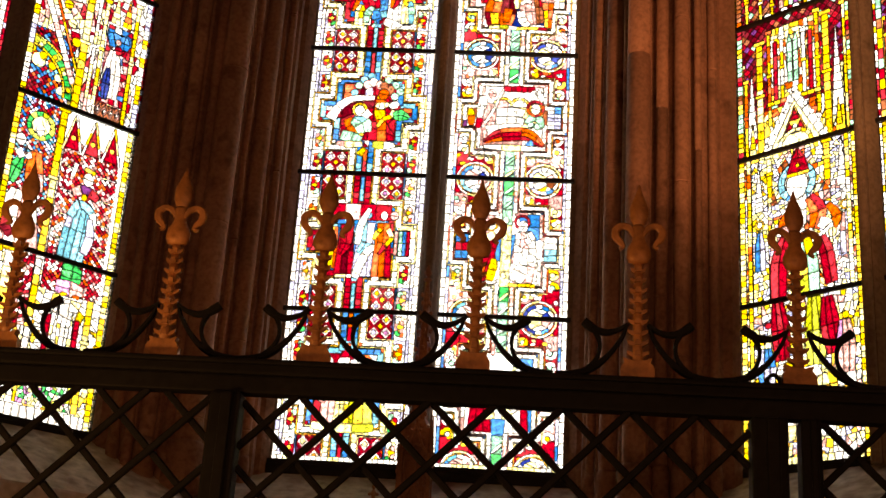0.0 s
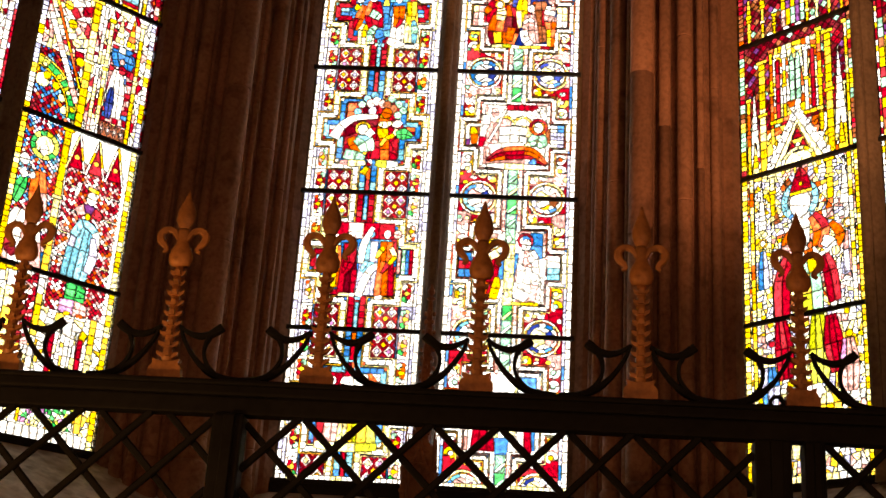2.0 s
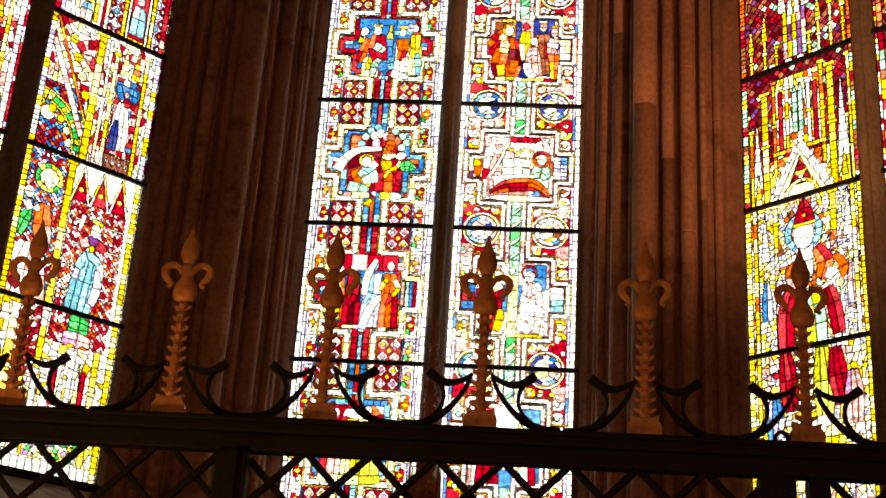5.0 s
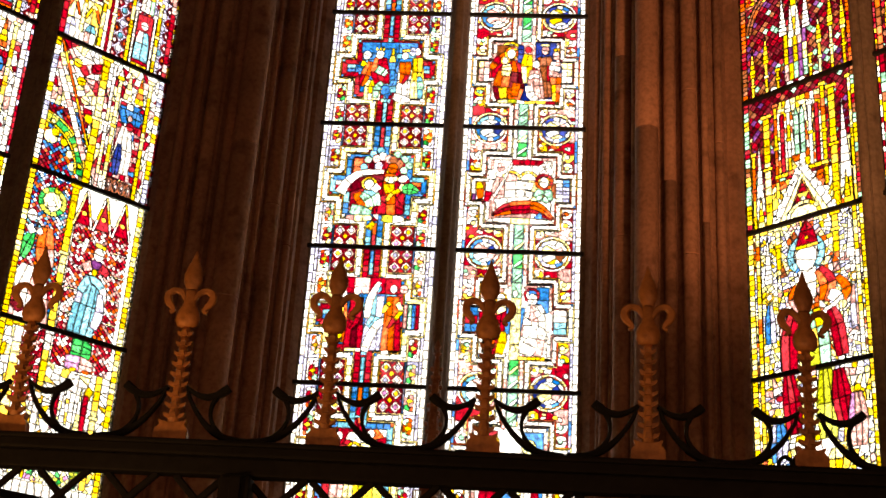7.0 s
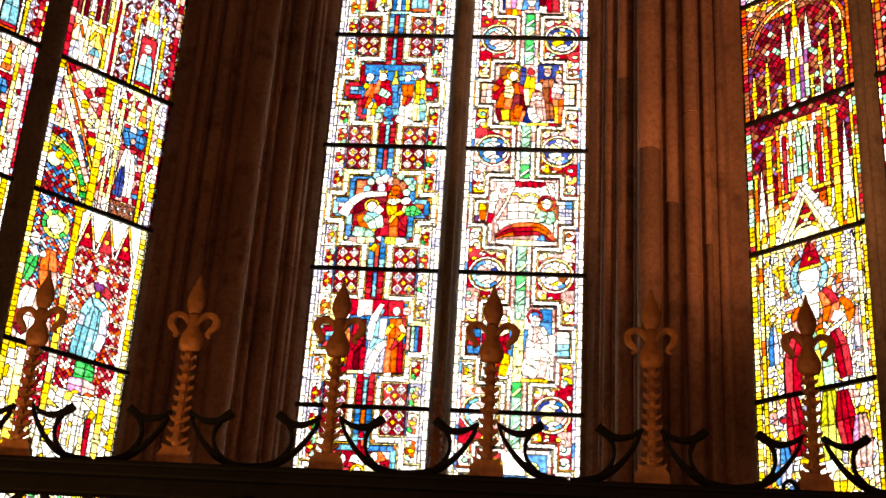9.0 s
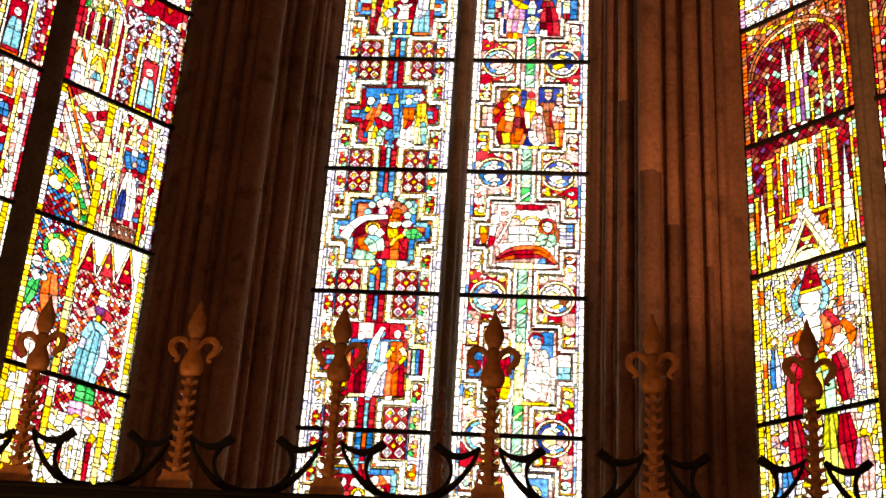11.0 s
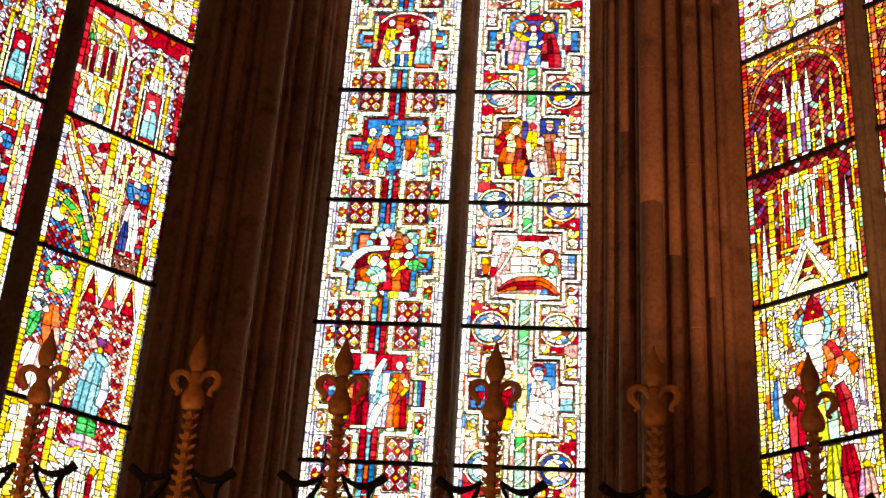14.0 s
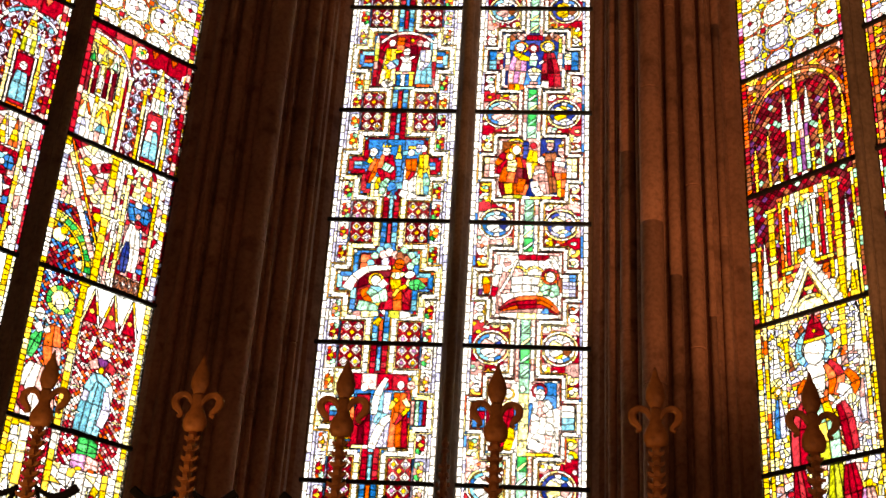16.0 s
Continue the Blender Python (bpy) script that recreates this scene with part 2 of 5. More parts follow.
def split(p, a, b):
    """The parts of a convex outline to the left and right of the line a-b."""
    left, right = [], []
    dx, dy = b[0] - a[0], b[1] - a[1]
    side = [dx * (q[1] - a[1]) - dy * (q[0] - a[0]) for q in p]
    for i, q in enumerate(p):
        j = (i + 1) % len(p)
        if side[i] >= 0:
            left.append(q)
        if side[i] <= 0:
            right.append(q)
        if side[i] * side[j] < 0:
            t = side[i] / (side[i] - side[j])
            x = (q[0] + t * (p[j][0] - q[0]), q[1] + t * (p[j][1] - q[1]))
            left.append(x)
            right.append(x)
    return left, right


def inside(p, x, y):
    """Whether a point lies in a convex outline."""
    return all((p[i][0] - p[i - 1][0]) * (y - p[i - 1][1]) - (p[i][1] - p[i - 1][1]) * (x - p[i - 1][0]) >= -1e-9 for i in range(len(p)))


def bounds(p):
    xs, ys = [q[0] for q in p], [q[1] for q in p]
    return min(xs), max(xs), min(ys), max(ys)


class Glazing:
    """One panel, width by height, filled with convex pieces of glass."""

    def __init__(self, width, height, seed):
        self.w, self.h, self.rng, self.boxed, self.count = width, height, random.Random(seed), [], 0

    def add(self, outline, colour, join=None):
        """Set one convex piece, in fractions of the panel; it cuts what lay there. join: the pane that it is part of."""
        if join is None:
            self.count += 1
            join = self.count
        c = [(x * self.w, y * self.h) for x, y in outline]
        if area(c) < 0:
            c.reverse()
        for edge in (((0, 0), (self.w, 0)), ((self.w, 0), (self.w, self.h)), ((self.w, self.h), (0, self.h)), ((0, self.h), (0, 0))):
            c = split(c, *edge)[0]
            if len(c) < 3:
                return
        if area(c) < 2e-6:
            return
        x0, x1, y0, y1 = bounds(c)
        kept, n = [], len(c)
        for piece in self.boxed:
            p, col, pane, a0, a1, b0, b1 = piece
            if a1 <= x0 or a0 >= x1 or b1 <= y0 or b0 >= y1:
                kept.append(piece)
                continue
            rest, outside = p, []
            for i in range(n):
                rest, off = split(rest, c[i], c[(i + 1) % n])
                if len(off) > 2 and area(off) > 1e-6:
                    outside.append(off)
                if len(rest) < 3 or area(rest) < 1e-6:
                    rest = None
                    break
            if rest:
                kept.extend((o, col, pane, *bounds(o)) for o in outside)
            else:
                kept.append(piece)
        kept.append((c, colour, join, x0, x1, y0, y1))
        self.boxed = kept

    @property
    def pieces(self):
        return [piece[:3] for piece in self.boxed]

    def rect(self, x0, y0, x1, y1, colour):
        self.add([(x0, y0), (x1, y0), (x1, y1), (x0, y1)], self.pick(colour))

    def pick(self, colours):
        return self.rng.choice(colours)

    def grid(self, x0, y0, x1, y1, nx, ny, colours):
        """A strip or field of small panes."""
        for i in range(nx):
            for j in range(ny):
                self.rect(x0 + (x1 - x0) * i / nx, y0 + (y1 - y0) * j / ny, x0 + (x1 - x0) * (i + 1) / nx, y0 + (y1 - y0) * (j + 1) / ny, colours)

    def oval(self, cx, cy, rx, ry, colours, n=9, turn=0.0, cuts=0):
        """An oval pane, or one cut into sectors."""
        ca, sa, k = math.cos(turn), math.sin(turn), self.w / self.h
        ring = []
        for i in range(n):
            a = 6.28319 * (i + 0.5) / n
            x, y = rx * math.cos(a), ry * math.sin(a)
            ring.append((cx + x * ca - y * sa, cy + (x * sa + y * ca) * k))
        if cuts:
            for i in range(n):
                self.add([(cx, cy), ring[i], ring[(i + 1) % n]], self.pick(colours))
        else:
            self.add(ring, self.pick(colours))

    def ring(self, cx, cy, r, thick, n, colours, a0=0.0, a1=6.28319):
        k = self.w / self.h
        for i in range(n):
            a, b = a0 + (a1 - a0) * i / n, a0 + (a1 - a0) * (i + 1) / n
            self.add([(cx + q * math.cos(c), cy + q * math.sin(c) * k) for q, c in ((r, a), (r + thick, a), (r + thick, b), (r, b))], self.pick(colours))

    def line(self, points, thick, colours, step=0.08):
        """A run of narrow panes along a line; thick is a share of the width."""
        k = self.w / self.h
        for (ax, ay), (bx, by) in zip(points, points[1:]):
            length = math.hypot(bx - ax, (by - ay) / k)
            n = max(1, round(length / step))
            ux, uy = (bx - ax) / length, (by - ay) / k / length
            for i in range(n):
                p, q = i / n, (i + 1) / n
                cs = []
                for t, s in ((p, -1), (q, -1), (q, 1), (p, 1)):
                    cs.append((ax + (bx - ax) * t - uy * s * thick / 2, ay + (by - ay) * t + ux * s * thick / 2 * k))
                self.add(cs, self.pick(colours))

    def lattice(self, x0, y0, x1, y1, nx, ny, ground, diamond, heart):
        """Diamonds with a small heart on a coloured ground."""
        self.rect(x0, y0, x1, y1, ground)
        dx, dy = (x1 - x0) / nx, (y1 - y0) / ny
        for i in range(nx):
            for j in range(ny):
                cx, cy = x0 + dx * (i + 0.5), y0 + dy * (j + 0.5)
                col = self.pick(diamond)
                self.add([(cx - dx * 0.44, cy), (cx, cy - dy * 0.44), (cx + dx * 0.44, cy), (cx, cy + dy * 0.44)], col)
                if heart:
                    self.add([(cx - dx * 0.19, cy), (cx, cy - dy * 0.19), (cx + dx * 0.19, cy), (cx, cy + dy * 0.19)], self.pick(heart))
        for i in range(nx + 1):
            for j in range(ny + 1):
                if 0 < i < nx or 0 < j < ny:
                    cx, cy = x0 + dx * i, y0 + dy * j
                    q = [(max(x0, cx - dx * 0.16), cy), (cx, max(y0, cy - dy * 0.16)), (min(x1, cx + dx * 0.16), cy), (cx, min(y1, cy + dy * 0.16))]
                    self.add(q, self.pick("ory"))

    def diaper(self, x0, y0, x1, y1, n, colours):
        """A field of small squares set on their points."""
        d, k = (x1 - x0) / n, self.w / self.h
        rows = math.ceil((y1 - y0) / (d * k)) * 2
        for j in range(rows + 1):
            for i in range(n + 1):
                cx, cy = x0 + d * (i + 0.5 * (j % 2)), y0 + d * k * j / 2
                q = [(max(x0, cx - d / 2), cy), (cx, max(y0, cy - d * k / 2)), (min(x1, cx + d / 2), cy), (cx, min(y1, cy + d * k / 2))]
                if cx <= x1 and cy <= y1:
                    self.add(q, self.pick(colours))

    def shards(self, x0, y0, x1, y1, size, colours):
        """A field broken into uneven small pieces."""
        todo = [[(x0, y0), (x1, y0), (x1, y1), (x0, y1)]]
        k = self.w / self.h
        while todo:
            p = todo.pop()
            if abs(area(p)) / k < size * size * self.rng.uniform(0.7, 1.5):
                self.add(p, self.pick(colours))
                continue
            longest = max(range(len(p)), key=lambda i: (p[i][0] - p[i - 1][0]) ** 2 + ((p[i][1] - p[i - 1][1]) / k) ** 2)
            a, b = p[longest - 1], p[longest]
            t, turn = self.rng.uniform(0.36, 0.64), self.rng.uniform(-0.45, 0.45)
            m = (a[0] + (b[0] - a[0]) * t, a[1] + (b[1] - a[1]) * t)
            dx, dy = (b[0] - a[0]), (b[1] - a[1]) / k
            ca, sa = math.cos(1.5708 + turn), math.sin(1.5708 + turn)
            q = (m[0] + dx * ca - dy * sa, m[1] + (dx * sa + dy * ca) * k)
            todo.extend(s for s in split(p, m, q) if len(s) > 2 and abs(area(s)) > 1e-7)

    def robe(self, cx, cy, rx, ry, colours, turn):
        """A draped shape with folds along its length."""
        k = self.w / self.h
        long_y = ry >= rx
        reach, half = max(rx, ry), min(rx, ry)
        a = turn + (1.5708 if long_y else 0.0)
        dx, dy = math.cos(a) * reach, math.sin(a) * reach * k
        bend = self.rng.uniform(-0.12, 0.12) * half
        rows = [(cx - dx, cy - dy, half * 1.5), (cx + bend, cy, half * 2.0), (cx + dx, cy + dy, half * 1.1)]
        self.limb(rows, colours[0] + colours, 2 if half < 0.06 else 3, 3)

    def limb(self, points, colours, gores=1, cut=1, steps=3):
        """A smooth tapering run of panes through rows of (x, y, width); gores split it along, cut sets how many steps share a pane."""
        k = self.w / self.h
        rows = curve_points([(x, y / k, w * 1.22 if w > 0.045 else w) for x, y, w in points], steps)
        sides = []
        for i, p in enumerate(rows):
            a, b = rows[max(i - 1, 0)], rows[min(i + 1, len(rows) - 1)]
            d = math.hypot(b[0] - a[0], b[1] - a[1]) or 1.0
            nx, ny = -(b[1] - a[1]) / d, (b[0] - a[0]) / d
            sides.append([(p[0] + nx * p[2] * (j / gores - 0.5), (p[1] + ny * p[2] * (j / gores - 0.5)) * k) for j in range(gores + 1)])
        for j in range(gores):
            for i in range(len(sides) - 1):
                if i % cut == 0:
                    col = self.pick(colours)
                    self.count += 1
                    pane = self.count
                a, b = sides[i], sides[i + 1]
                self.add([a[j], b[j], b[j + 1], a[j + 1]], col, pane)

    def figure(self, x, foot, top, width, robe, mantle="", lean=0.0, head="w", halo="", hem=""):
        """A robed shape: folds from hem to shoulder, a mantle over it, a plain oval above."""
        if halo:
            self.ring(x + lean, top, 0.036, 0.022, 10, halo)
        sh = top - 0.055
        mid = foot + (sh - foot) * 0.5
        self.limb([(x, foot, width), (x + lean * 0.3, mid, width * 0.82), (x + lean * 0.8, sh, width * 0.62)], robe, 3 if width > 0.09 else 2, 3)
        if mantle:
            self.limb([(x - width * 0.3, mid - 0.03, width * 0.3), (x + lean * 0.5, mid + 0.05, width * 0.55), (x + lean * 0.8, sh, width * 0.66)], mantle, 2, 3)
        if hem:
            self.limb([(x - width * 0.5, foot + 0.01, 0.03), (x + width * 0.5, foot + 0.01, 0.03)], hem, 1, 2)
        self.oval(x + lean, top, 0.030, 0.038, head, 9)

    def shapes(self, rows):
        """Rows of centre, half sizes, turn in degrees and colours: robes, and small rounds."""
        for cx, cy, rx, ry, turn, col in rows:
            if max(rx, ry) > 0.055:
                self.robe(cx, cy, rx, ry, col, radians(turn))
            else:
                self.oval(cx, cy, rx * 0.8, ry * 0.8, "wkl" if col == "w" else col, 7, radians(turn) + self.rng.uniform(-0.3, 0.3))


def palmettes(g, x0, x1, y0, y1, n, outward):
    """A border of leaves: a yellow flower with green and red lobes on white glass."""
    d = (y1 - y0) / n
    w, q = x1 - x0, g.h / g.w
    for i in range(n):
        cy = y0 + d * (i + 0.5)
        g.rect(x0, cy - d / 2, x1, cy, "wp")
        g.rect(x0, cy, x1, cy + d / 2, "wpw")
        cx = x0 + w * (0.62 if outward > 0 else 0.38)
        g.oval(cx, cy, w * 0.44, d * 0.40 * q, "rokr", 10)
        for up in (-1, 1):
            g.oval(cx + w * 0.12 * outward, cy + up * d * 0.24, w * 0.24, d * 0.13 * q, "ew" if up > 0 else "gel", 7, 0.5 * up * outward)
            g.oval(cx - w * 0.26 * outward, cy + up * d * 0.30, w * 0.16, d * 0.10 * q, "wlo", 6, -0.6 * up * outward)
        g.add([(cx - w * 0.13, cy), (cx, cy - d * 0.26), (cx + w * 0.13, cy), (cx, cy + d * 0.26)], "y")
        g.add([(cx - w * 0.50 * outward, cy), (cx, cy - d * 0.10), (cx + w * 0.24 * outward, cy), (cx, cy + d * 0.10)], "y")


def stepped(g, inset, thick, colours, step):
    """A band round the stepped cross of a medallion panel."""
    i = inset
    a, b, c, d, e, f = 0.378 + i, 0.172 + i, 0.050 + i, 0.190 + i, 0.367 + i, 0.0
    xs = [(a, f), (a, d), (b, d), (b, e), (c, e), (c, 1 - e), (b, 1 - e), (b, 1 - d), (a, 1 - d), (a, 1)]
    g.line(xs, thick, colours, step)
    g.line([(1 - x, y) for x, y in xs], thick, colours, step)


def border(g, colours="wwwww", inner="pwp"):
    n = 15
    for x0, x1 in ((0, 0.040), (0.960, 1)):
        g.grid(x0, 0, x1, 1, 1, n, colours)
    for x0, x1 in ((0.040, 0.066), (0.934, 0.960)):
        g.grid(x0, 0, x1, 1, 1, n - 4, inner)


def lozenges(g, x0, y0, x1, y1, hearts):
    """Four white lozenges with bright hearts round a small amber one, on ruby."""
    g.rect(x0, y0, x1, y1, "r")
    dx, dy = (x1 - x0) / 2, (y1 - y0) / 2
    for i in range(2):
        for j in range(2):
            cx, cy = x0 + dx * (i + 0.5), y0 + dy * (j + 0.5)
            g.add([(cx - dx * 0.46, cy), (cx, cy - dy * 0.46), (cx + dx * 0.46, cy), (cx, cy + dy * 0.46)], "w")
            g.add([(cx - dx * 0.24, cy), (cx, cy - dy * 0.24), (cx + dx * 0.24, cy), (cx, cy + dy * 0.24)], g.pick(hearts))
    for cx, cy, q in ((0.5, 0.5, 0.26), (0.5, 0, 0.2), (0.5, 1, 0.2), (0, 0.5, 0.2), (1, 0.5, 0.2)):
        ax, ay = x0 + (x1 - x0) * cx, y0 + (y1 - y0) * cy
        ring = [(ax - dx * q, ay), (ax, ay - dy * q), (ax + dx * q, ay), (ax, ay + dy * q)]
        ring = [(min(max(x, x0), x1), min(max(y, y0), y1)) for x, y in ring]
        g.add(ring, "y" if cx == cy == 0.5 else g.pick("ovo"))


def medallion_panel(g, edge, core, ground, scene_of, bottom=False):
    """Stepped cross on lozenge fields, with palmettes at the sides."""
    g.rect(0, 0, 1, 1, "w")
    for y0, y1 in ((0.0, 0.365), (0.635, 1.0)):
        palmettes(g, 0.068, 0.160, y0, y1, 2, 1)
        palmettes(g, 0.840, 0.932, y0, y1, 2, -1)
    for x0, x1 in ((0.178, 0.362), (0.638, 0.822)):
        for y0, y1 in ((0.0, 0.180), (0.820, 1.0)):
            lozenges(g, x0, y0, x1, y1, "ypylwt")
    for x in (0.168, 0.832):
        for y0, y1 in ((0.0, 0.185), (0.815, 1.0)):
            g.grid(x - 0.006, y0, x + 0.006, y1, 1, 2, "bp")
    border(g, "wwwwp", "pwp")
    g.shards(0.20, 0.21, 0.80, 0.79, 0.10, ground)
    g.grid(0.10, 0.40, 0.22, 0.60, 1, 2, ground)
    g.grid(0.78, 0.40, 0.90, 0.60, 1, 2, ground)
    for y0, y1 in ((0, 0.215), (0.785, 1)):
        g.grid(0.432, y0, 0.568, y1, 1, 3, edge)
        g.grid(0.484, y0 + 0.015, 0.516, y1 - 0.015, 1, 2, core)
    stepped(g, 0.077, 0.046, edge, 0.10)
    stepped(g, 0.047, 0.011, "yyl", 0.14)
    stepped(g, 0.019, 0.044, "wwlw", 0.085)
    stepped(g, -0.009, 0.012, "ylyl", 0.14)
    scene_of(g)
    if bottom:
        g.grid(0.0, 0.0, 1.0, 0.045, 12, 1, "wwwl")


def roundel(g, cx, cy, up, left):
    """Half a roundel at a bar: blue and brown ground, a pale bust-like shape, a written-looking white band, a gold ring."""
    g.oval(cx, cy, 0.128, 0.128, "w", 14)
    g.limb([(cx - 0.125, cy, 0.06), (cx - 0.08, cy + 0.05 * up, 0.07), (cx - 0.03, cy + 0.10 * up, 0.05)], "cb" if left else "pd", 1, 3)
    g.limb([(cx + 0.04, cy, 0.07), (cx + 0.09, cy + 0.03 * up, 0.06)], "nkd", 1, 3)
    g.limb([(cx + 0.03, cy + 0.10 * up, 0.05), (cx + 0.09, cy + 0.07 * up, 0.045)], "bwp", 1, 3)
    g.limb([(cx - 0.045, cy, 0.09), (cx - 0.01, cy + 0.05 * up, 0.075), (cx, cy + 0.075 * up, 0.03)], "wkw" if left else "ywl", 1, 3)
    g.oval(cx + 0.005, cy + 0.095 * up, 0.026, 0.028, "w", 8)
    g.ring(cx, cy, 0.124, 0.010, 14, "yoly")
    g.ring(cx, cy, 0.134, 0.020, 16, "wlwlw")


def scroll(g, x, y, r, turn, s):
    """One curl of the vine: a pale stem round a leaf."""
    k = g.w / g.h
    pts = []
    for i in range(7):
        a, q = turn + s * i * 0.85, r * (1.0 - 0.055 * i)
        pts.append((x + q * math.cos(a), y + q * math.sin(a) * k, 0.034 - 0.0018 * i))
    g.limb(pts, "wlwwy", 1, 6, 2)
    g.oval(x, y, r * 0.50, r * 0.46, "wyewlw", 7, turn)


def vine_panel(g, trunk, ground, scene_of, bottom=False):
    """Stepped white frames on a red ground with pale vine scrolls, half roundels at the bars."""
    g.rect(0, 0, 1, 1, "w")
    for x0, x1 in ((0.066, 0.40), (0.60, 0.934)):
        for y0, y1 in ((0, 0.42), (0.58, 1)):
            g.grid(x0, y0, x1, y1, 3, 4, "rrk")
    for s in (0, 1):
        for cx, cy, r, a, q in ((0.125, 0.315, 0.046, 0.4, 1), (0.125, 0.225, 0.044, 3.4, -1), (0.125, 0.685, 0.046, 5.6, -1), (0.125, 0.775, 0.044, 2.6, 1), (0.34, 0.155, 0.036, 1.2, 1), (0.34, 0.845, 0.036, 4.8, -1), (0.25, 0.185, 0.030, 0.3, -1), (0.25, 0.815, 0.030, 3.3, 1), (0.13, 0.385, 0.03, 1, 1), (0.13, 0.615, 0.03, 2, 1), (0.40, 0.06, 0.03, 1, 1), (0.40, 0.94, 0.03, 2, 1)):
            scroll(g, 1 - cx if s else cx, cy, r, 3.1416 - a if s else a, -q if s else q)
    for n in range(72):
        x, y = g.rng.uniform(0.075, 0.40), g.rng.uniform(0.0, 0.40)
        g.oval(1 - x if n % 2 else x, 1 - y if n % 4 > 1 else y, g.rng.uniform(0.012, 0.022), g.rng.uniform(0.014, 0.028), "wwlyeoyw", 6, g.rng.uniform(0, 3))
    for cx in (0.225, 0.775):
        roundel(g, cx, 0.0, 1, cx < 0.5)
        roundel(g, cx, 1.0, -1, cx < 0.5)
    border(g, "wwwww", "pwbp")
    g.grid(0.20, 0.21, 0.80, 0.79, 3, 3, ground)
    g.grid(0.09, 0.40, 0.21, 0.60, 1, 2, ground)
    g.grid(0.79, 0.40, 0.91, 0.60, 1, 2, ground)
    for y0, y1 in ((0.0, 0.23), (0.77, 1.0)):
        g.grid(0.445, y0, 0.462, y1, 1, 6, "bcwdw")
        g.grid(0.538, y0, 0.555, y1, 1, 6, "wbpcy")
        g.grid(0.462, y0, 0.538, y1, 1, 2, trunk)
        for q in (0.05, 0.15):
            g.limb([(0.462, y0 + q - 0.03, 0.012), (0.50, y0 + q, 0.026), (0.538, y0 + q + 0.03, 0.012)], "wle", 1, 6)
    stepped(g, 0.060, 0.032, "wwwk", 0.10)
    stepped(g, 0.039, 0.009, "lyko", 0.14)
    stepped(g, 0.016, 0.034, "wwww", 0.095)
    stepped(g, -0.008, 0.011, "yol", 0.14)
    scene_of(g)
    if bottom:
        g.grid(0.0, 0.0, 1.0, 0.04, 12, 1, "wwwl")


def columns(g, rows):
    """Painted shafts: x, y0, y1, width, colours, with small caps."""
    for x, y0, y1, w, cols in rows:
        n = max(2, round((y1 - y0) / 0.13))
        g.grid(x - w / 2, y0, x + w / 2, y1, 1, n, cols)
        g.rect(x - w * 0.85, y1 - 0.03, x + w * 0.85, y1, cols)
        g.rect(x - w * 0.75, y0 + (y1 - y0) * 0.5, x + w * 0.75, y0 + (y1 - y0) * 0.5 + 0.025, cols)


def pinnacles(g, rows):
    for x, y0, y1, w, cols in rows:
        n = 5
        for i in range(n):
            a, b = w * (1 - i / n) / 2, w * (1 - (i + 1) / n) / 2 + 0.004
            z0, z1 = y0 + (y1 - y0) * i / n, y0 + (y1 - y0) * (i + 1) / n
            g.add([(x - a, z0), (x + a, z0), (x + b, z1), (x - b, z1)], g.pick(cols))


def side_border(g, cols="ylyw", beads="wwwp"):
    for x0, x1 in ((0, 0.026), (0.974, 1)):
        g.grid(x0, 0, x1, 1, 1, 24, beads)
    for x0, x1 in ((0.026, 0.072), (0.928, 0.974)):
        g.grid(x0, 0, x1, 1, 1, 14, cols)


def grisaille_panel(g):
    """White quatrefoils in a net of yellow rings."""
    g.grid(0, 0, 1, 1, 6, 6, "wwp")
    k = g.w / g.h
    for i in range(4):
        for j in range(5):
            cx, cy = 0.14 + 0.24 * i, 0.05 + 0.24 * k * j * 1.02
            g.ring(cx, cy, 0.118, 0.018, 12, "ylyo")
            for q in range(4):
                a = 0.785 + 1.5708 * q
                g.oval(cx + 0.05 * math.cos(a), cy + 0.05 * math.sin(a) * k, 0.042, 0.042, "w", 8)
            g.oval(cx, cy, 0.024, 0.024, "rkw", 6)
            g.oval(cx + 0.12, cy + 0.12 * k, 0.036, 0.036, "oyr", 4)
    side_border(g, "yryt", "wyw")


def quatrefoil(g, x, y, r, ring, leaf, heart):
    g.oval(x, y, r, r, ring, 12)
    k = g.w / g.h
    for q in range(4):
        a = 0.785 + 1.5708 * q
        g.oval(x + r * 0.42 * math.cos(a), y + r * 0.42 * math.sin(a) * k, r * 0.36, r * 0.36, leaf, 7)
    g.oval(x, y, r * 0.26, r * 0.26, heart, 6)


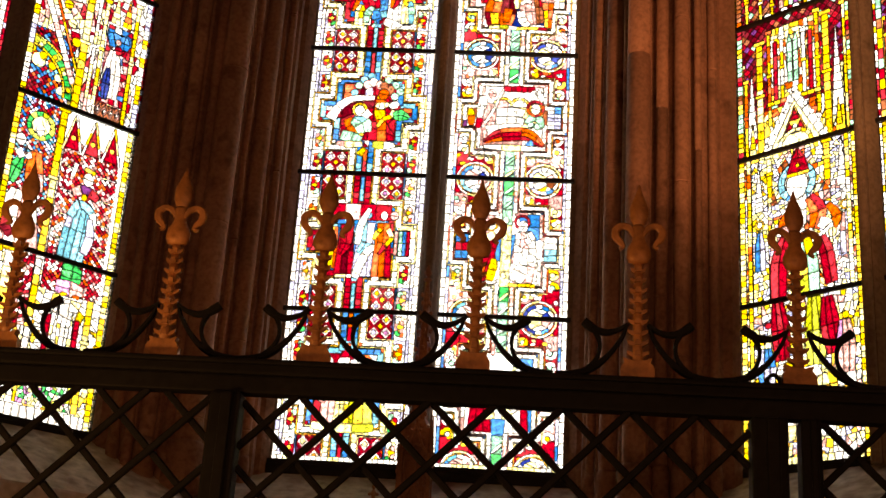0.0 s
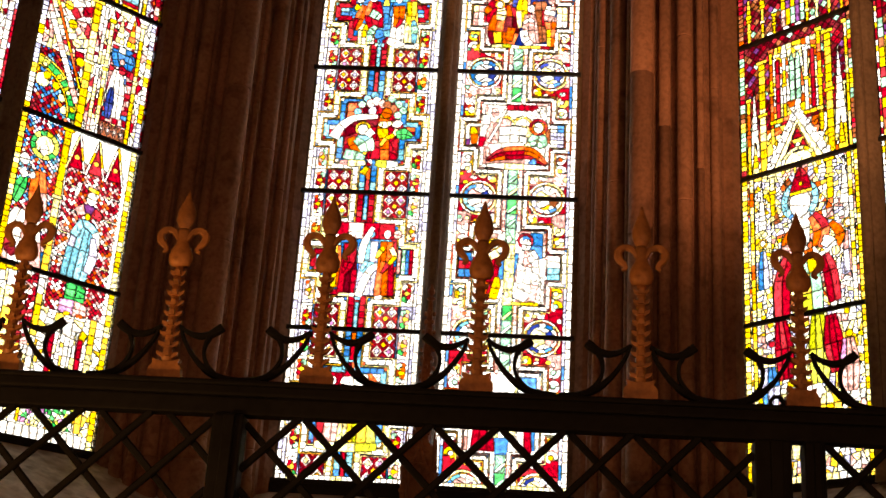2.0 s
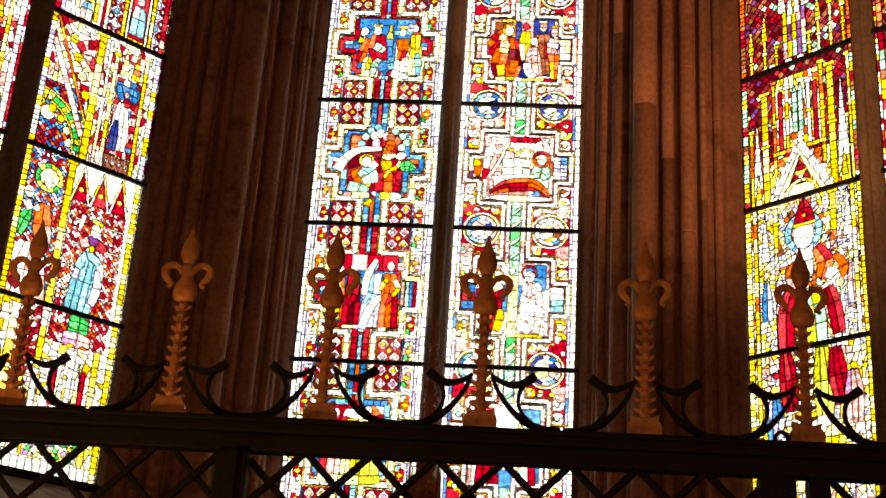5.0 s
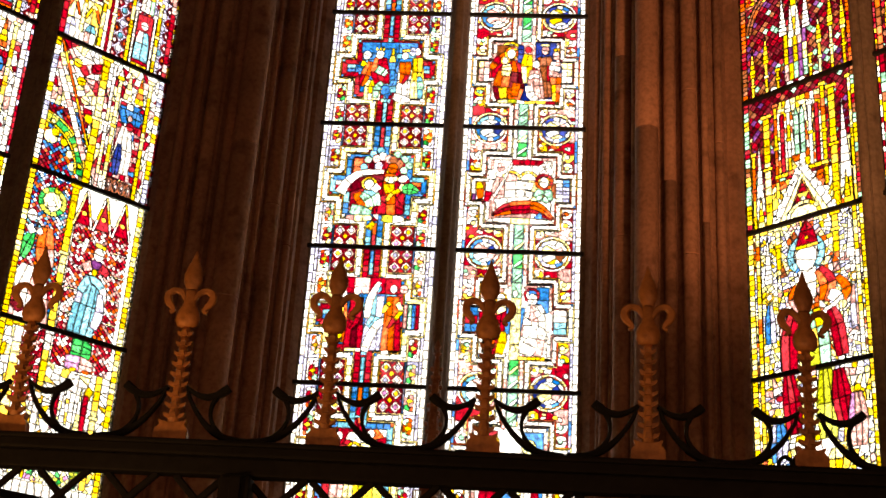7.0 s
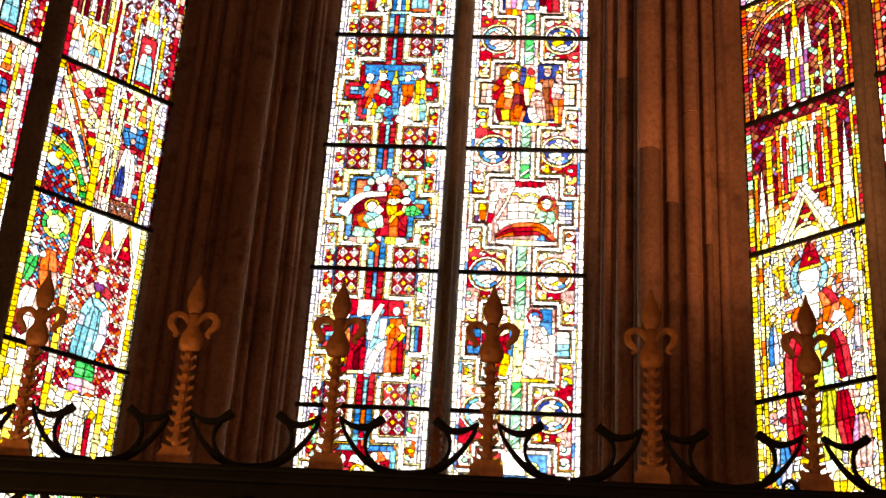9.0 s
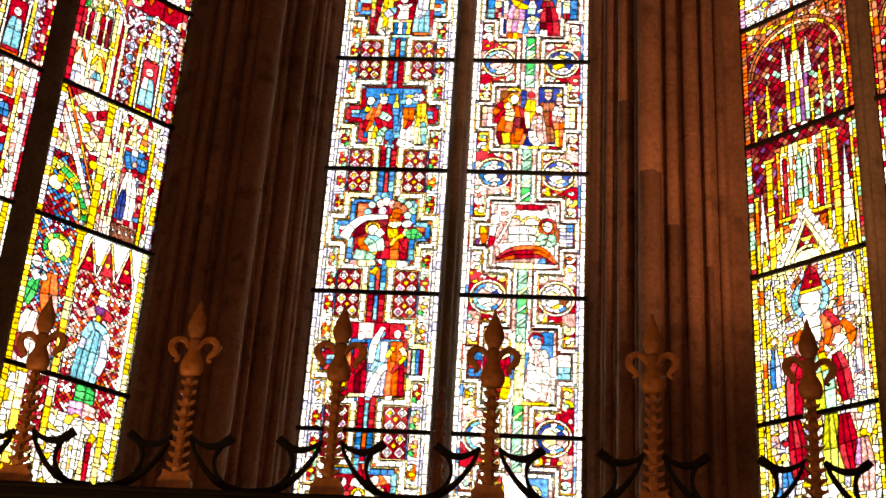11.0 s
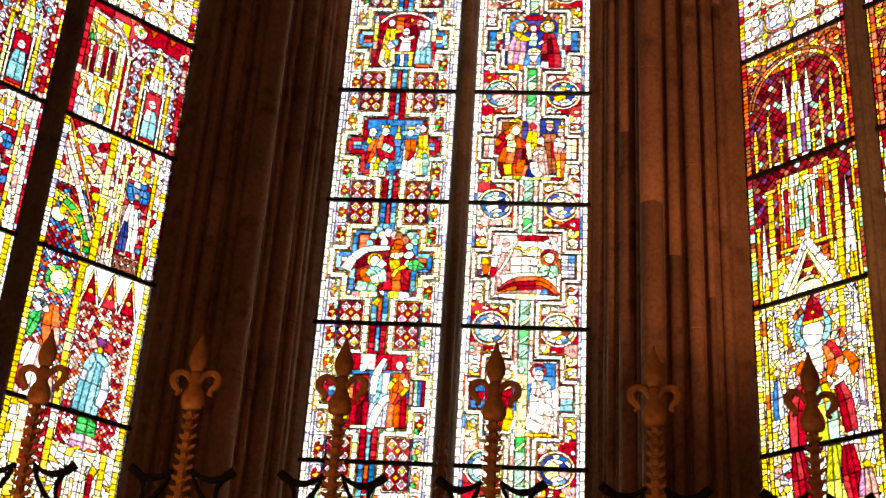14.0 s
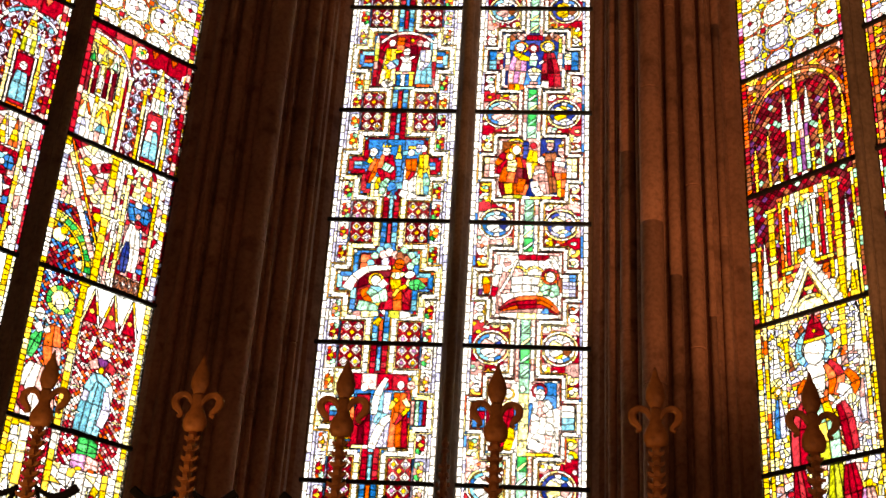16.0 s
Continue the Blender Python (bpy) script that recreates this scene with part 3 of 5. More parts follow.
def arcade_panel(g, left):
    """Round arch on a lattice of small flowers, a gabled niche beneath, gold tabernacle work beside it."""
    g.grid(0, 0, 1, 1, 4, 4, "r")
    g.lattice(0.44, 0.0, 0.96, 0.84, 6, 8, "p", "rrar", "wko")
    for j in range(9):
        for i in range(7):
            x, y = 0.44 + 0.52 * i / 6, 0.84 * j / 8
            if (x - 0.72) ** 2 / 0.062 + max(0, y - 0.55) ** 2 / 0.085 < 1:
                g.oval(x, y, 0.026, 0.030, "wpcp", 6)
    g.ring(0.72, 0.58, 0.255, 0.035, 14, "cwpw", 0.0, 3.14)
    for x, y in ((0.50, 0.92), (0.95, 0.86)):
        quatrefoil(g, x, y, 0.062, "w", "yl", "rg")
    for x, y in ((0.62, 0.955), (0.80, 0.955), (0.42, 0.97), (0.965, 0.72)):
        g.add([(x - 0.035, y + 0.03), (x + 0.035, y + 0.03), (x, y - 0.04)], g.pick("yog"))
    g.grid(0.055, 0.0, 0.41, 0.93, 5, 5, "wlwy")
    g.ring(0.10, 0.60, 0.33, 0.028, 12, "wpw", -0.1, 1.65)
    g.ring(0.10, 0.60, 0.358, 0.020, 12, "rkr", -0.1, 1.65)
    g.limb([(0.06, 0.84, 0.025), (0.34, 0.80, 0.025)], "yyo", 1, 1)
    for x, c in ((0.10, "g"), (0.20, "m"), (0.30, "e")):
        g.add([(x - 0.05, 0.66), (x + 0.05, 0.66), (x, 0.82)], g.pick("wl"))
        g.add([(x - 0.028, 0.67), (x + 0.028, 0.67), (x, 0.76)], c)
    for x in (0.09, 0.15, 0.25, 0.31):
        g.grid(x - 0.019, 0.40, x + 0.019, 0.65, 1, 2, "rra")
    columns(g, [(0.12, 0.38, 0.66, 0.020, "wl"), (0.20, 0.10, 0.70, 0.035, "wyl"), (0.28, 0.38, 0.66, 0.020, "wl"), (0.36, 0.05, 0.76, 0.035, "yl"), (0.06, 0.05, 0.76, 0.025, "yl")])
    for x in (0.11, 0.28):
        g.limb([(x - 0.06, 0.22, 0.02), (x, 0.34, 0.03), (x + 0.06, 0.22, 0.02)], "ylo", 1, 2)
        g.limb([(x, 0.03, 0.07), (x, 0.12, 0.08), (x, 0.18, 0.04)], "wpw" if x < 0.2 else "wck", 2, 3)
    columns(g, [(0.45, 0, 0.68, 0.032, "wwl"), (0.60, 0, 0.62, 0.034, "yyl"), (0.84, 0, 0.62, 0.034, "yyl"), (0.635, 0, 0.5, 0.022, "w"), (0.805, 0, 0.5, 0.022, "w")])
    g.grid(0.65, 0.0, 0.79, 0.46, 1, 3, "rra")
    g.limb([(0.72, 0.08, 0.11), (0.72, 0.22, 0.10), (0.72, 0.32, 0.07)], "ccw", 2, 3)
    g.oval(0.72, 0.37, 0.034, 0.04, "w", 9)
    g.grid(0.65, 0.0, 0.79, 0.05, 3, 1, "yoy")
    g.grid(0.66, 0.48, 0.78, 0.62, 3, 1, "mew")
    pinnacles(g, [(0.72, 0.60, 0.86, 0.12, "yl"), (0.62, 0.60, 0.74, 0.04, "yw"), (0.82, 0.60, 0.74, 0.04, "yw")])
    side_border(g, "rrkr", "wyr")


def gable_panel(g, left):
    """Steep gable with crockets, tracery arc and jewelled mosaic, a niche with a white figure shape."""
    g.shards(0, 0, 1, 1, 0.075, "wlwkwrw")
    g.diaper(0.03, 0.0, 0.40, 0.5, 9, "rbrcpoarb")
    g.oval(0.13, 0.26, 0.058, 0.058, "l", 12)
    for i in range(5):
        a = 0.15 + 0.32 * i
        g.oval(0.02 + 0.315 * math.cos(a), 0.06 + 0.27 * math.sin(a), 0.035, 0.035, "yl", 7)
    g.ring(0.02, 0.06, 0.335, 0.018, 12, "y", 0.0, 1.6)
    g.ring(0.02, 0.06, 0.353, 0.055, 12, "gmg", 0.0, 1.6)
    g.ring(0.02, 0.06, 0.408, 0.018, 12, "yl", 0.0, 1.6)
    for i in range(4):
        a = 0.2 + 0.36 * i
        g.oval(0.02 + 0.38 * math.cos(a), 0.06 + 0.325 * math.sin(a), 0.02, 0.02, "yl", 6)
    g.line([(0.42, 0.18), (0.05, 0.86)], 0.05, "wkwrw", 0.06)
    g.line([(0.46, 0.22), (0.08, 0.98)], 0.022, "oy", 0.09)
    for i in range(5):
        g.oval(0.45 - 0.055 * i, 0.36 + 0.125 * i, 0.04, 0.04, "yyl", 7)
    columns(g, [(0.46, 0, 1, 0.06, "yyl"), (0.54, 0.0, 1, 0.03, "wlk"), (0.60, 0.1, 0.9, 0.035, "yl"), (0.86, 0.0, 0.96, 0.035, "yly")])
    g.shards(0.63, 0.14, 0.84, 0.72, 0.054, "rrbwk")
    g.shapes([(0.72, 0.36, 0.062, 0.20, 2, "w"), (0.68, 0.28, 0.03, 0.13, 0, "d"), (0.70, 0.62, 0.06, 0.05, 20, "bc"), (0.78, 0.62, 0.04, 0.06, 0, "b"), (0.74, 0.55, 0.045, 0.05, 0, "r"), (0.73, 0.61, 0.03, 0.035, 0, "w")])
    g.lattice(0.62, 0.03, 0.84, 0.13, 4, 1, "n", "kr", "w")
    pinnacles(g, [(0.68, 0.74, 0.96, 0.08, "yl"), (0.78, 0.74, 0.96, 0.08, "yoy")])
    side_border(g, "wpwy", "rpr")


def saint_panel(g, left):
    """A haloed shape beside a yellow shaft, a blue robe on a red lattice."""
    g.diaper(0.05, 0.0, 0.42, 1.0, 10, "rbrcpowkr")
    g.rect(0.42, 0, 1, 1, "w")
    g.limb([(0.20, 0.0, 0.28), (0.18, 0.18, 0.26), (0.20, 0.36, 0.16)], "ttkw", 4, 3)
    g.limb([(0.07, 0.20, 0.05), (0.10, 0.12, 0.07), (0.16, 0.06, 0.05)], "ra", 1, 3)
    g.limb([(0.28, 0.38, 0.10), (0.25, 0.50, 0.12), (0.24, 0.64, 0.07)], "oork", 2, 3)
    g.limb([(0.08, 0.40, 0.06), (0.11, 0.50, 0.08), (0.14, 0.58, 0.04)], "g", 2, 3)
    g.limb([(0.10, 0.58, 0.05), (0.16, 0.62, 0.06), (0.20, 0.58, 0.04)], "w", 1, 3)
    g.oval(0.11, 0.69, 0.042, 0.05, "w", 9)
    g.ring(0.24, 0.82, 0.075, 0.04, 12, "mgm")
    g.oval(0.24, 0.82, 0.075, 0.075, "lw", 9)
    g.oval(0.24, 0.79, 0.035, 0.05, "w", 8)
    columns(g, [(0.40, 0, 1, 0.055, "yyl")])
    g.diaper(0.44, 0.0, 0.90, 0.80, 12, "rwkrowkr")
    g.limb([(0.62, 0.02, 0.17), (0.64, 0.22, 0.17), (0.66, 0.42, 0.11)], "cccp", 4, 3)
    g.limb([(0.56, 0.46, 0.05), (0.66, 0.50, 0.07), (0.77, 0.46, 0.05)], "kvr", 1, 2)
    g.limb([(0.57, 0.30, 0.05), (0.63, 0.40, 0.05), (0.74, 0.36, 0.05), (0.77, 0.26, 0.04)], "cwp", 1, 3)
    g.limb([(0.72, 0.08, 0.05), (0.75, 0.20, 0.06), (0.73, 0.32, 0.04)], "wp", 1, 3)
    g.limb([(0.54, 0.56, 0.03), (0.56, 0.66, 0.04)], "w", 1, 3)
    g.oval(0.67, 0.575, 0.045, 0.055, "w", 9)
    g.limb([(0.63, 0.64, 0.03), (0.72, 0.63, 0.035)], "y", 1, 2)
    g.oval(0.66, 0.45, 0.026, 0.03, "y", 7)
    for y in (0.14, 0.30, 0.46, 0.62):
        g.limb([(0.46, y, 0.012), (0.55, y, 0.012)], "wlw", 1, 1)
        g.limb([(0.78, y, 0.012), (0.89, y, 0.012)], "wlw", 1, 1)
    for x in (0.50, 0.66, 0.82):
        g.add([(x - 0.065, 0.74), (x + 0.065, 0.74), (x, 0.97)], g.pick("rke"))
        g.oval(x, 0.82, 0.022, 0.022, "yl", 6)
        g.line([(x - 0.075, 0.72), (x, 0.98), (x + 0.075, 0.72)], 0.02, "wly", 0.09)
    side_border(g, "yyly", "wwlw")


def plinth_panel(g, left):
    g.shards(0, 0, 1, 1, 0.075, "wwwlwyw")
    columns(g, [(0.18, 0.1, 1, 0.07, "lyw"), (0.40, 0.1, 1, 0.05, "ylw"), (0.84, 0.1, 0.95, 0.05, "yyl")])
    g.shards(0.21, 0.55, 0.37, 1, 0.036, "rrkw")
    g.diaper(0.44, 0.80, 0.90, 1.0, 12, "rrorkwwr")
    g.shapes([(0.66, 0.93, 0.08, 0.07, 0, "g"), (0.66, 0.84, 0.11, 0.05, 0, "tk"), (0.62, 0.80, 0.04, 0.02, 0, "y"), (0.72, 0.80, 0.04, 0.02, 0, "yo")])
    for x, c in ((0.54, "r"), (0.66, "w"), (0.76, "r")):
        g.grid(x - 0.02, 0.42, x + 0.02, 0.66, 1, 2, c)
    pinnacles(g, [(0.60, 0.30, 0.72, 0.07, "w"), (0.72, 0.30, 0.70, 0.07, "wl")])
    g.shards(0.40, 0.10, 0.80, 0.26, 0.036, "wgtlmw")
    g.grid(0.0, 0.0, 1.0, 0.09, 9, 1, "w")
    side_border(g, "yyyl", "wwlw")


def spire_panel(g):
    """White spire between yellow pinnacles on a dark diaper of small diamonds, under a brown arch."""
    g.rect(0, 0, 1, 1, "a")
    g.diaper(0.06, 0.0, 0.95, 0.92, 14, "rararannavae")
    g.shards(0.0, 0.80, 1.0, 1.0, 0.055, "nonyk")
    quatrefoil(g, 0.86, 0.90, 0.07, "n", "oy", "r")
    quatrefoil(g, 0.12, 0.84, 0.07, "n", "oy", "r")
    g.ring(0.5, 0.52, 0.38, 0.03, 16, "ynol", 0.1, 3.04)
    g.ring(0.5, 0.52, 0.41, 0.03, 16, "non", 0.1, 3.04)
    columns(g, [(x, 0.0, y, 0.028, "yyl") for x, y in ((0.12, 0.22), (0.24, 0.30), (0.70, 0.30), (0.80, 0.40), (0.90, 0.34), (0.34, 0.20), (0.62, 0.22))])
    pinnacles(g, [(0.12, 0.22, 0.42, 0.05, "y"), (0.24, 0.30, 0.50, 0.05, "y"), (0.70, 0.30, 0.50, 0.05, "yl"), (0.80, 0.40, 0.68, 0.05, "y"), (0.90, 0.34, 0.6, 0.05, "y")])
    g.grid(0.40, 0.06, 0.60, 0.46, 5, 3, "kelvy")
    pinnacles(g, [(0.40, 0.44, 0.78, 0.07, "w"), (0.60, 0.44, 0.78, 0.07, "w"), (0.5, 0.46, 0.96, 0.10, "yl"), (0.47, 0.40, 0.7, 0.05, "w"), (0.53, 0.40, 0.7, 0.05, "w")])
    for x in (0.30, 0.44, 0.54, 0.66):
        g.oval(x, 0.03, 0.035, 0.035, "w", 7)
    side_border(g, "onor", "ryn")


def canopy_panel(g):
    """Yellow shafts, green and red lancets, a white crocketed gable with a red trefoil."""
    g.rect(0, 0, 1, 1, "a")
    g.diaper(0.05, 0.3, 0.95, 1.0, 14, "rararannavae")
    g.shards(0.05, 0.0, 0.95, 0.32, 0.07, "yowlr")
    g.shards(0.30, 0.38, 0.70, 0.92, 0.07, "wylwo")
    columns(g, [(0.06, 0, 0.72, 0.045, "yyl"), (0.10, 0, 0.6, 0.03, "oy"), (0.22, 0, 0.86, 0.055, "yyl"), (0.30, 0.2, 0.92, 0.03, "yo"), (0.70, 0.2, 0.96, 0.035, "yyo"), (0.77, 0, 0.92, 0.055, "yyl"), (0.93, 0, 0.95, 0.055, "yyl"), (0.88, 0.0, 0.5, 0.03, "yl"), (0.41, 0.35, 0.85, 0.03, "wy"), (0.59, 0.35, 0.85, 0.03, "wy")])
    pinnacles(g, [(0.15, 0.14, 0.66, 0.08, "w"), (0.85, 0.20, 0.78, 0.09, "w"), (0.15, 0.02, 0.26, 0.06, "yl"), (0.85, 0.02, 0.26, 0.06, "y")])
    for x in (0.475, 0.525):
        g.grid(x - 0.021, 0.48, x + 0.021, 0.78, 1, 2, "e")
        g.add([(x - 0.021, 0.78), (x + 0.021, 0.78), (x, 0.85)], "e")
    for x in (0.355, 0.645):
        g.grid(x - 0.018, 0.38, x + 0.018, 0.82, 1, 2, "r")
    g.line([(0.28, 0.36), (0.72, 0.36)], 0.035, "yoy", 0.1)
    g.add([(0.28, 0.0), (0.72, 0.0), (0.5, 0.40)], "l")
    g.line([(0.25, 0.0), (0.5, 0.40)], 0.060, "w", 0.09)
    g.line([(0.75, 0.0), (0.5, 0.40)], 0.060, "w", 0.09)
    for i in range(5):
        for q in (-1, 1):
            g.oval(0.5 + q * (0.04 + 0.05 * i), 0.37 - 0.077 * i, 0.02, 0.02, "w", 6)
    g.add([(0.40, 0.10), (0.60, 0.10), (0.5, 0.30)], "y")
    for x, y in ((0.5, 0.215), (0.455, 0.125), (0.545, 0.125)):
        g.add([(x - 0.042, y - 0.02), (x + 0.042, y - 0.02), (x, y + 0.06)], "r")
    g.oval(0.5, 0.15, 0.022, 0.022, "w", 6)
    g.ring(0.5, 0.0, 0.12, 0.03, 8, "wly", 0.2, 2.9)
    side_border(g, "ryne", "wyr")


def bishop_panel(g):
    """A red cap on a blue halo over a blown-out white shape, red and green robes."""
    g.shards(0, 0, 1, 1, 0.045, "yowlnpwkl")
    g.shards(0.13, 0.0, 0.26, 1, 0.043, "wlwlyp")
    g.shards(0.76, 0.0, 0.90, 1, 0.043, "wpwlkw")
    g.ring(0.5, 0.76, 0.10, 0.055, 14, "cccb")
    g.oval(0.5, 0.76, 0.10, 0.10, "wl", 9)
    g.limb([(0.33, 0.0, 0.10), (0.34, 0.25, 0.11), (0.40, 0.42, 0.06)], "rra", 2, 3)
    g.limb([(0.57, 0.0, 0.13), (0.56, 0.20, 0.14), (0.53, 0.38, 0.09)], "mmye", 2, 2)
    g.limb([(0.74, 0.05, 0.08), (0.71, 0.25, 0.09), (0.67, 0.36, 0.06)], "r", 2, 3)
    g.limb([(0.50, 0.66, 0.12), (0.51, 0.56, 0.10), (0.52, 0.46, 0.07)], "w", 1, 3)
    g.limb([(0.59, 0.64, 0.06), (0.66, 0.53, 0.11), (0.62, 0.42, 0.07)], "oro", 2, 3)
    g.limb([(0.73, 0.56, 0.04), (0.80, 0.47, 0.06), (0.76, 0.40, 0.05)], "or", 1, 3)
    g.limb([(0.42, 0.56, 0.05), (0.38, 0.48, 0.07), (0.44, 0.40, 0.06)], "ork", 1, 3)
    g.limb([(0.66, 0.46, 0.06), (0.73, 0.42, 0.07), (0.74, 0.34, 0.04)], "w", 1, 3)
    g.oval(0.76, 0.37, 0.035, 0.035, "l", 8)
    for x, c in ((0.19, "pbp"), (0.86, "pkt")):
        g.limb([(x, 0.22, 0.07), (x, 0.36, 0.07), (x, 0.48, 0.04)], c, 2, 3)
        g.ring(x, 0.53, 0.022, 0.018, 8, "y")
        g.oval(x, 0.53, 0.022, 0.026, "w", 7)
    g.oval(0.5, 0.74, 0.085, 0.11, "w", 10)
    g.add([(0.42, 0.82), (0.60, 0.82), (0.57, 0.92), (0.46, 0.92)], "r")
    g.add([(0.46, 0.92), (0.57, 0.92), (0.51, 1.0)], "r")
    g.rect(0.42, 0.80, 0.60, 0.825, "y")
    g.oval(0.51, 0.87, 0.018, 0.018, "y", 6)
    pinnacles(g, [(0.19, 0.62, 0.95, 0.07, "w"), (0.85, 0.66, 0.98, 0.08, "w")])
    columns(g, [(0.28, 0.7, 1, 0.04, "yl"), (0.74, 0.72, 1, 0.05, "yy")])
    side_border(g, "yyly", "wypw")
    g.grid(0.09, 0.0, 0.125, 1, 1, 10, "yyol")
    g.grid(0.875, 0.0, 0.91, 1, 1, 10, "ylwl")


def donor_panel(g):
    g.shards(0, 0, 1, 1, 0.055, "wylwlkwyp")
    g.shapes([(0.33, 0.82, 0.06, 0.22, 4, "r"), (0.60, 0.78, 0.07, 0.24, 0, "mge"), (0.72, 0.80, 0.06, 0.2, 6, "r"), (0.22, 0.60, 0.06, 0.14, 0, "pb"), (0.22, 0.78, 0.035, 0.035, 0, "y"), (0.24, 0.86, 0.04, 0.03, 0, "r"), (0.82, 0.66, 0.06, 0.18, 0, "kt"), (0.83, 0.84, 0.035, 0.035, 0, "y"), (0.50, 0.40, 0.16, 0.20, 0, "w"), (0.62, 0.26, 0.10, 0.12, 0, "w"), (0.40, 0.24, 0.08, 0.1, 0, "wl"), (0.66, 0.45, 0.07, 0.08, 0, "yl"), (0.30, 0.36, 0.05, 0.12, 0, "gb")])
    g.grid(0.08, 0.0, 0.92, 0.06, 8, 1, "wl")
    side_border(g, "yyly", "wylw")
    g.grid(0.09, 0.0, 0.125, 1, 1, 10, "yyol")


# The middle window's scenes, as plain shapes of coloured glass.
def scene_feast(g):
    g.figure(0.36, 0.25, 0.66, 0.16, "kro", "rk", 0.01)
    g.figure(0.62, 0.25, 0.68, 0.18, "ymy", "lw", -0.01)
    g.figure(0.49, 0.24, 0.58, 0.10, "lly", "", 0, "w", "y")
    g.limb([(0.27, 0.24, 0.05), (0.50, 0.23, 0.06), (0.74, 0.24, 0.05)], "mle", 1, 2)


def scene_messenger(g):
    """A grey-blue robe with a falling white band between red robes."""
    g.grid(0.26, 0.66, 0.75, 0.78, 4, 1, "rwkr")
    g.figure(0.30, 0.30, 0.66, 0.10, "roy", "", 0, "wk")
    g.figure(0.41, 0.24, 0.68, 0.13, "rra", "r", 0, "w", "", "lw")
    g.figure(0.56, 0.25, 0.70, 0.15, "pbp", "cp", 0.01, "c")
    g.limb([(0.58, 0.75, 0.035), (0.515, 0.62, 0.05), (0.50, 0.48, 0.045)], "w", 1, 3)
    g.limb([(0.68, 0.49, 0.03), (0.59, 0.44, 0.05), (0.53, 0.33, 0.055), (0.50, 0.24, 0.05)], "w", 1, 4)
    g.figure(0.70, 0.25, 0.70, 0.13, "oro", "or", -0.005)
    g.limb([(0.62, 0.52, 0.03), (0.655, 0.58, 0.04), (0.68, 0.60, 0.03)], "y", 1, 3)
    g.limb([(0.73, 0.60, 0.04), (0.765, 0.54, 0.04), (0.72, 0.48, 0.03)], "yl", 1, 3)
    g.oval(0.775, 0.70, 0.034, 0.04, "k", 8)
    g.limb([(0.63, 0.235, 0.03), (0.69, 0.24, 0.035)], "w", 1, 3)
    for x, c in ((0.80, "k"), (0.835, "e"), (0.865, "b"), (0.895, "r")):
        g.rect(x - 0.015, 0.41, x + 0.015, 0.59, c)


def scene_vision(g):
    """A white arc of ribbon over a seated shape, a yellow trunk and a green bough on ruby."""
    g.shards(0.28, 0.27, 0.72, 0.73, 0.10, "rrra")
    g.grid(0.285, 0.58, 0.36, 0.72, 1, 2, "o")
    for x, y in ((0.40, 0.71), (0.44, 0.76), (0.50, 0.79), (0.37, 0.65), (0.64, 0.76), (0.70, 0.72), (0.74, 0.67), (0.70, 0.63)):
        g.oval(x, y, 0.034, 0.036, "eec", 7, x * 9)
    for x, y, c in ((0.47, 0.72, "k"), (0.52, 0.74, "w"), (0.57, 0.72, "k"), (0.66, 0.68, "n"), (0.61, 0.71, "n"), (0.49, 0.66, "p"), (0.70, 0.56, "w")):
        g.oval(x, y, 0.036, 0.045, c, 7, y * 9)
    g.limb([(0.62, 0.25, 0.06), (0.61, 0.40, 0.06), (0.585, 0.52, 0.075), (0.60, 0.64, 0.06)], "yyo", 1, 2)
    g.limb([(0.575, 0.38, 0.03), (0.62, 0.44, 0.035), (0.68, 0.47, 0.04), (0.70, 0.52, 0.03)], "oyl", 1, 3)
    g.limb([(0.55, 0.56, 0.04), (0.60, 0.55, 0.05), (0.66, 0.57, 0.03)], "wl", 1, 2)
    g.oval(0.61, 0.645, 0.045, 0.05, "o", 9)
    g.limb([(0.70, 0.47, 0.05), (0.76, 0.48, 0.085), (0.83, 0.46, 0.03)], "g", 2, 2)
    g.limb([(0.33, 0.44, 0.06), (0.38, 0.36, 0.07), (0.46, 0.30, 0.05)], "yo", 1, 2)
    g.limb([(0.29, 0.31, 0.07), (0.38, 0.29, 0.08), (0.46, 0.27, 0.05)], "ewe", 1, 3)
    g.limb([(0.38, 0.45, 0.09), (0.45, 0.41, 0.12), (0.48, 0.33, 0.09)], "ece", 2, 3)
    g.ring(0.425, 0.515, 0.045, 0.020, 10, "y")
    g.oval(0.425, 0.505, 0.042, 0.05, "w", 9)
    g.limb([(0.46, 0.50, 0.06), (0.51, 0.46, 0.05)], "w", 1, 3)
    g.limb([(0.19, 0.43, 0.075), (0.25, 0.53, 0.06), (0.36, 0.60, 0.05), (0.54, 0.615, 0.04)], "w", 1, 3)
    g.limb([(0.26, 0.24, 0.04), (0.36, 0.235, 0.05), (0.47, 0.24, 0.04)], "kwl", 1, 2)
    g.limb([(0.55, 0.24, 0.05), (0.64, 0.235, 0.06), (0.73, 0.24, 0.04)], "mwe", 1, 3)
    g.limb([(0.45, 0.15, 0.05), (0.49, 0.21, 0.04)], "y", 1, 3)


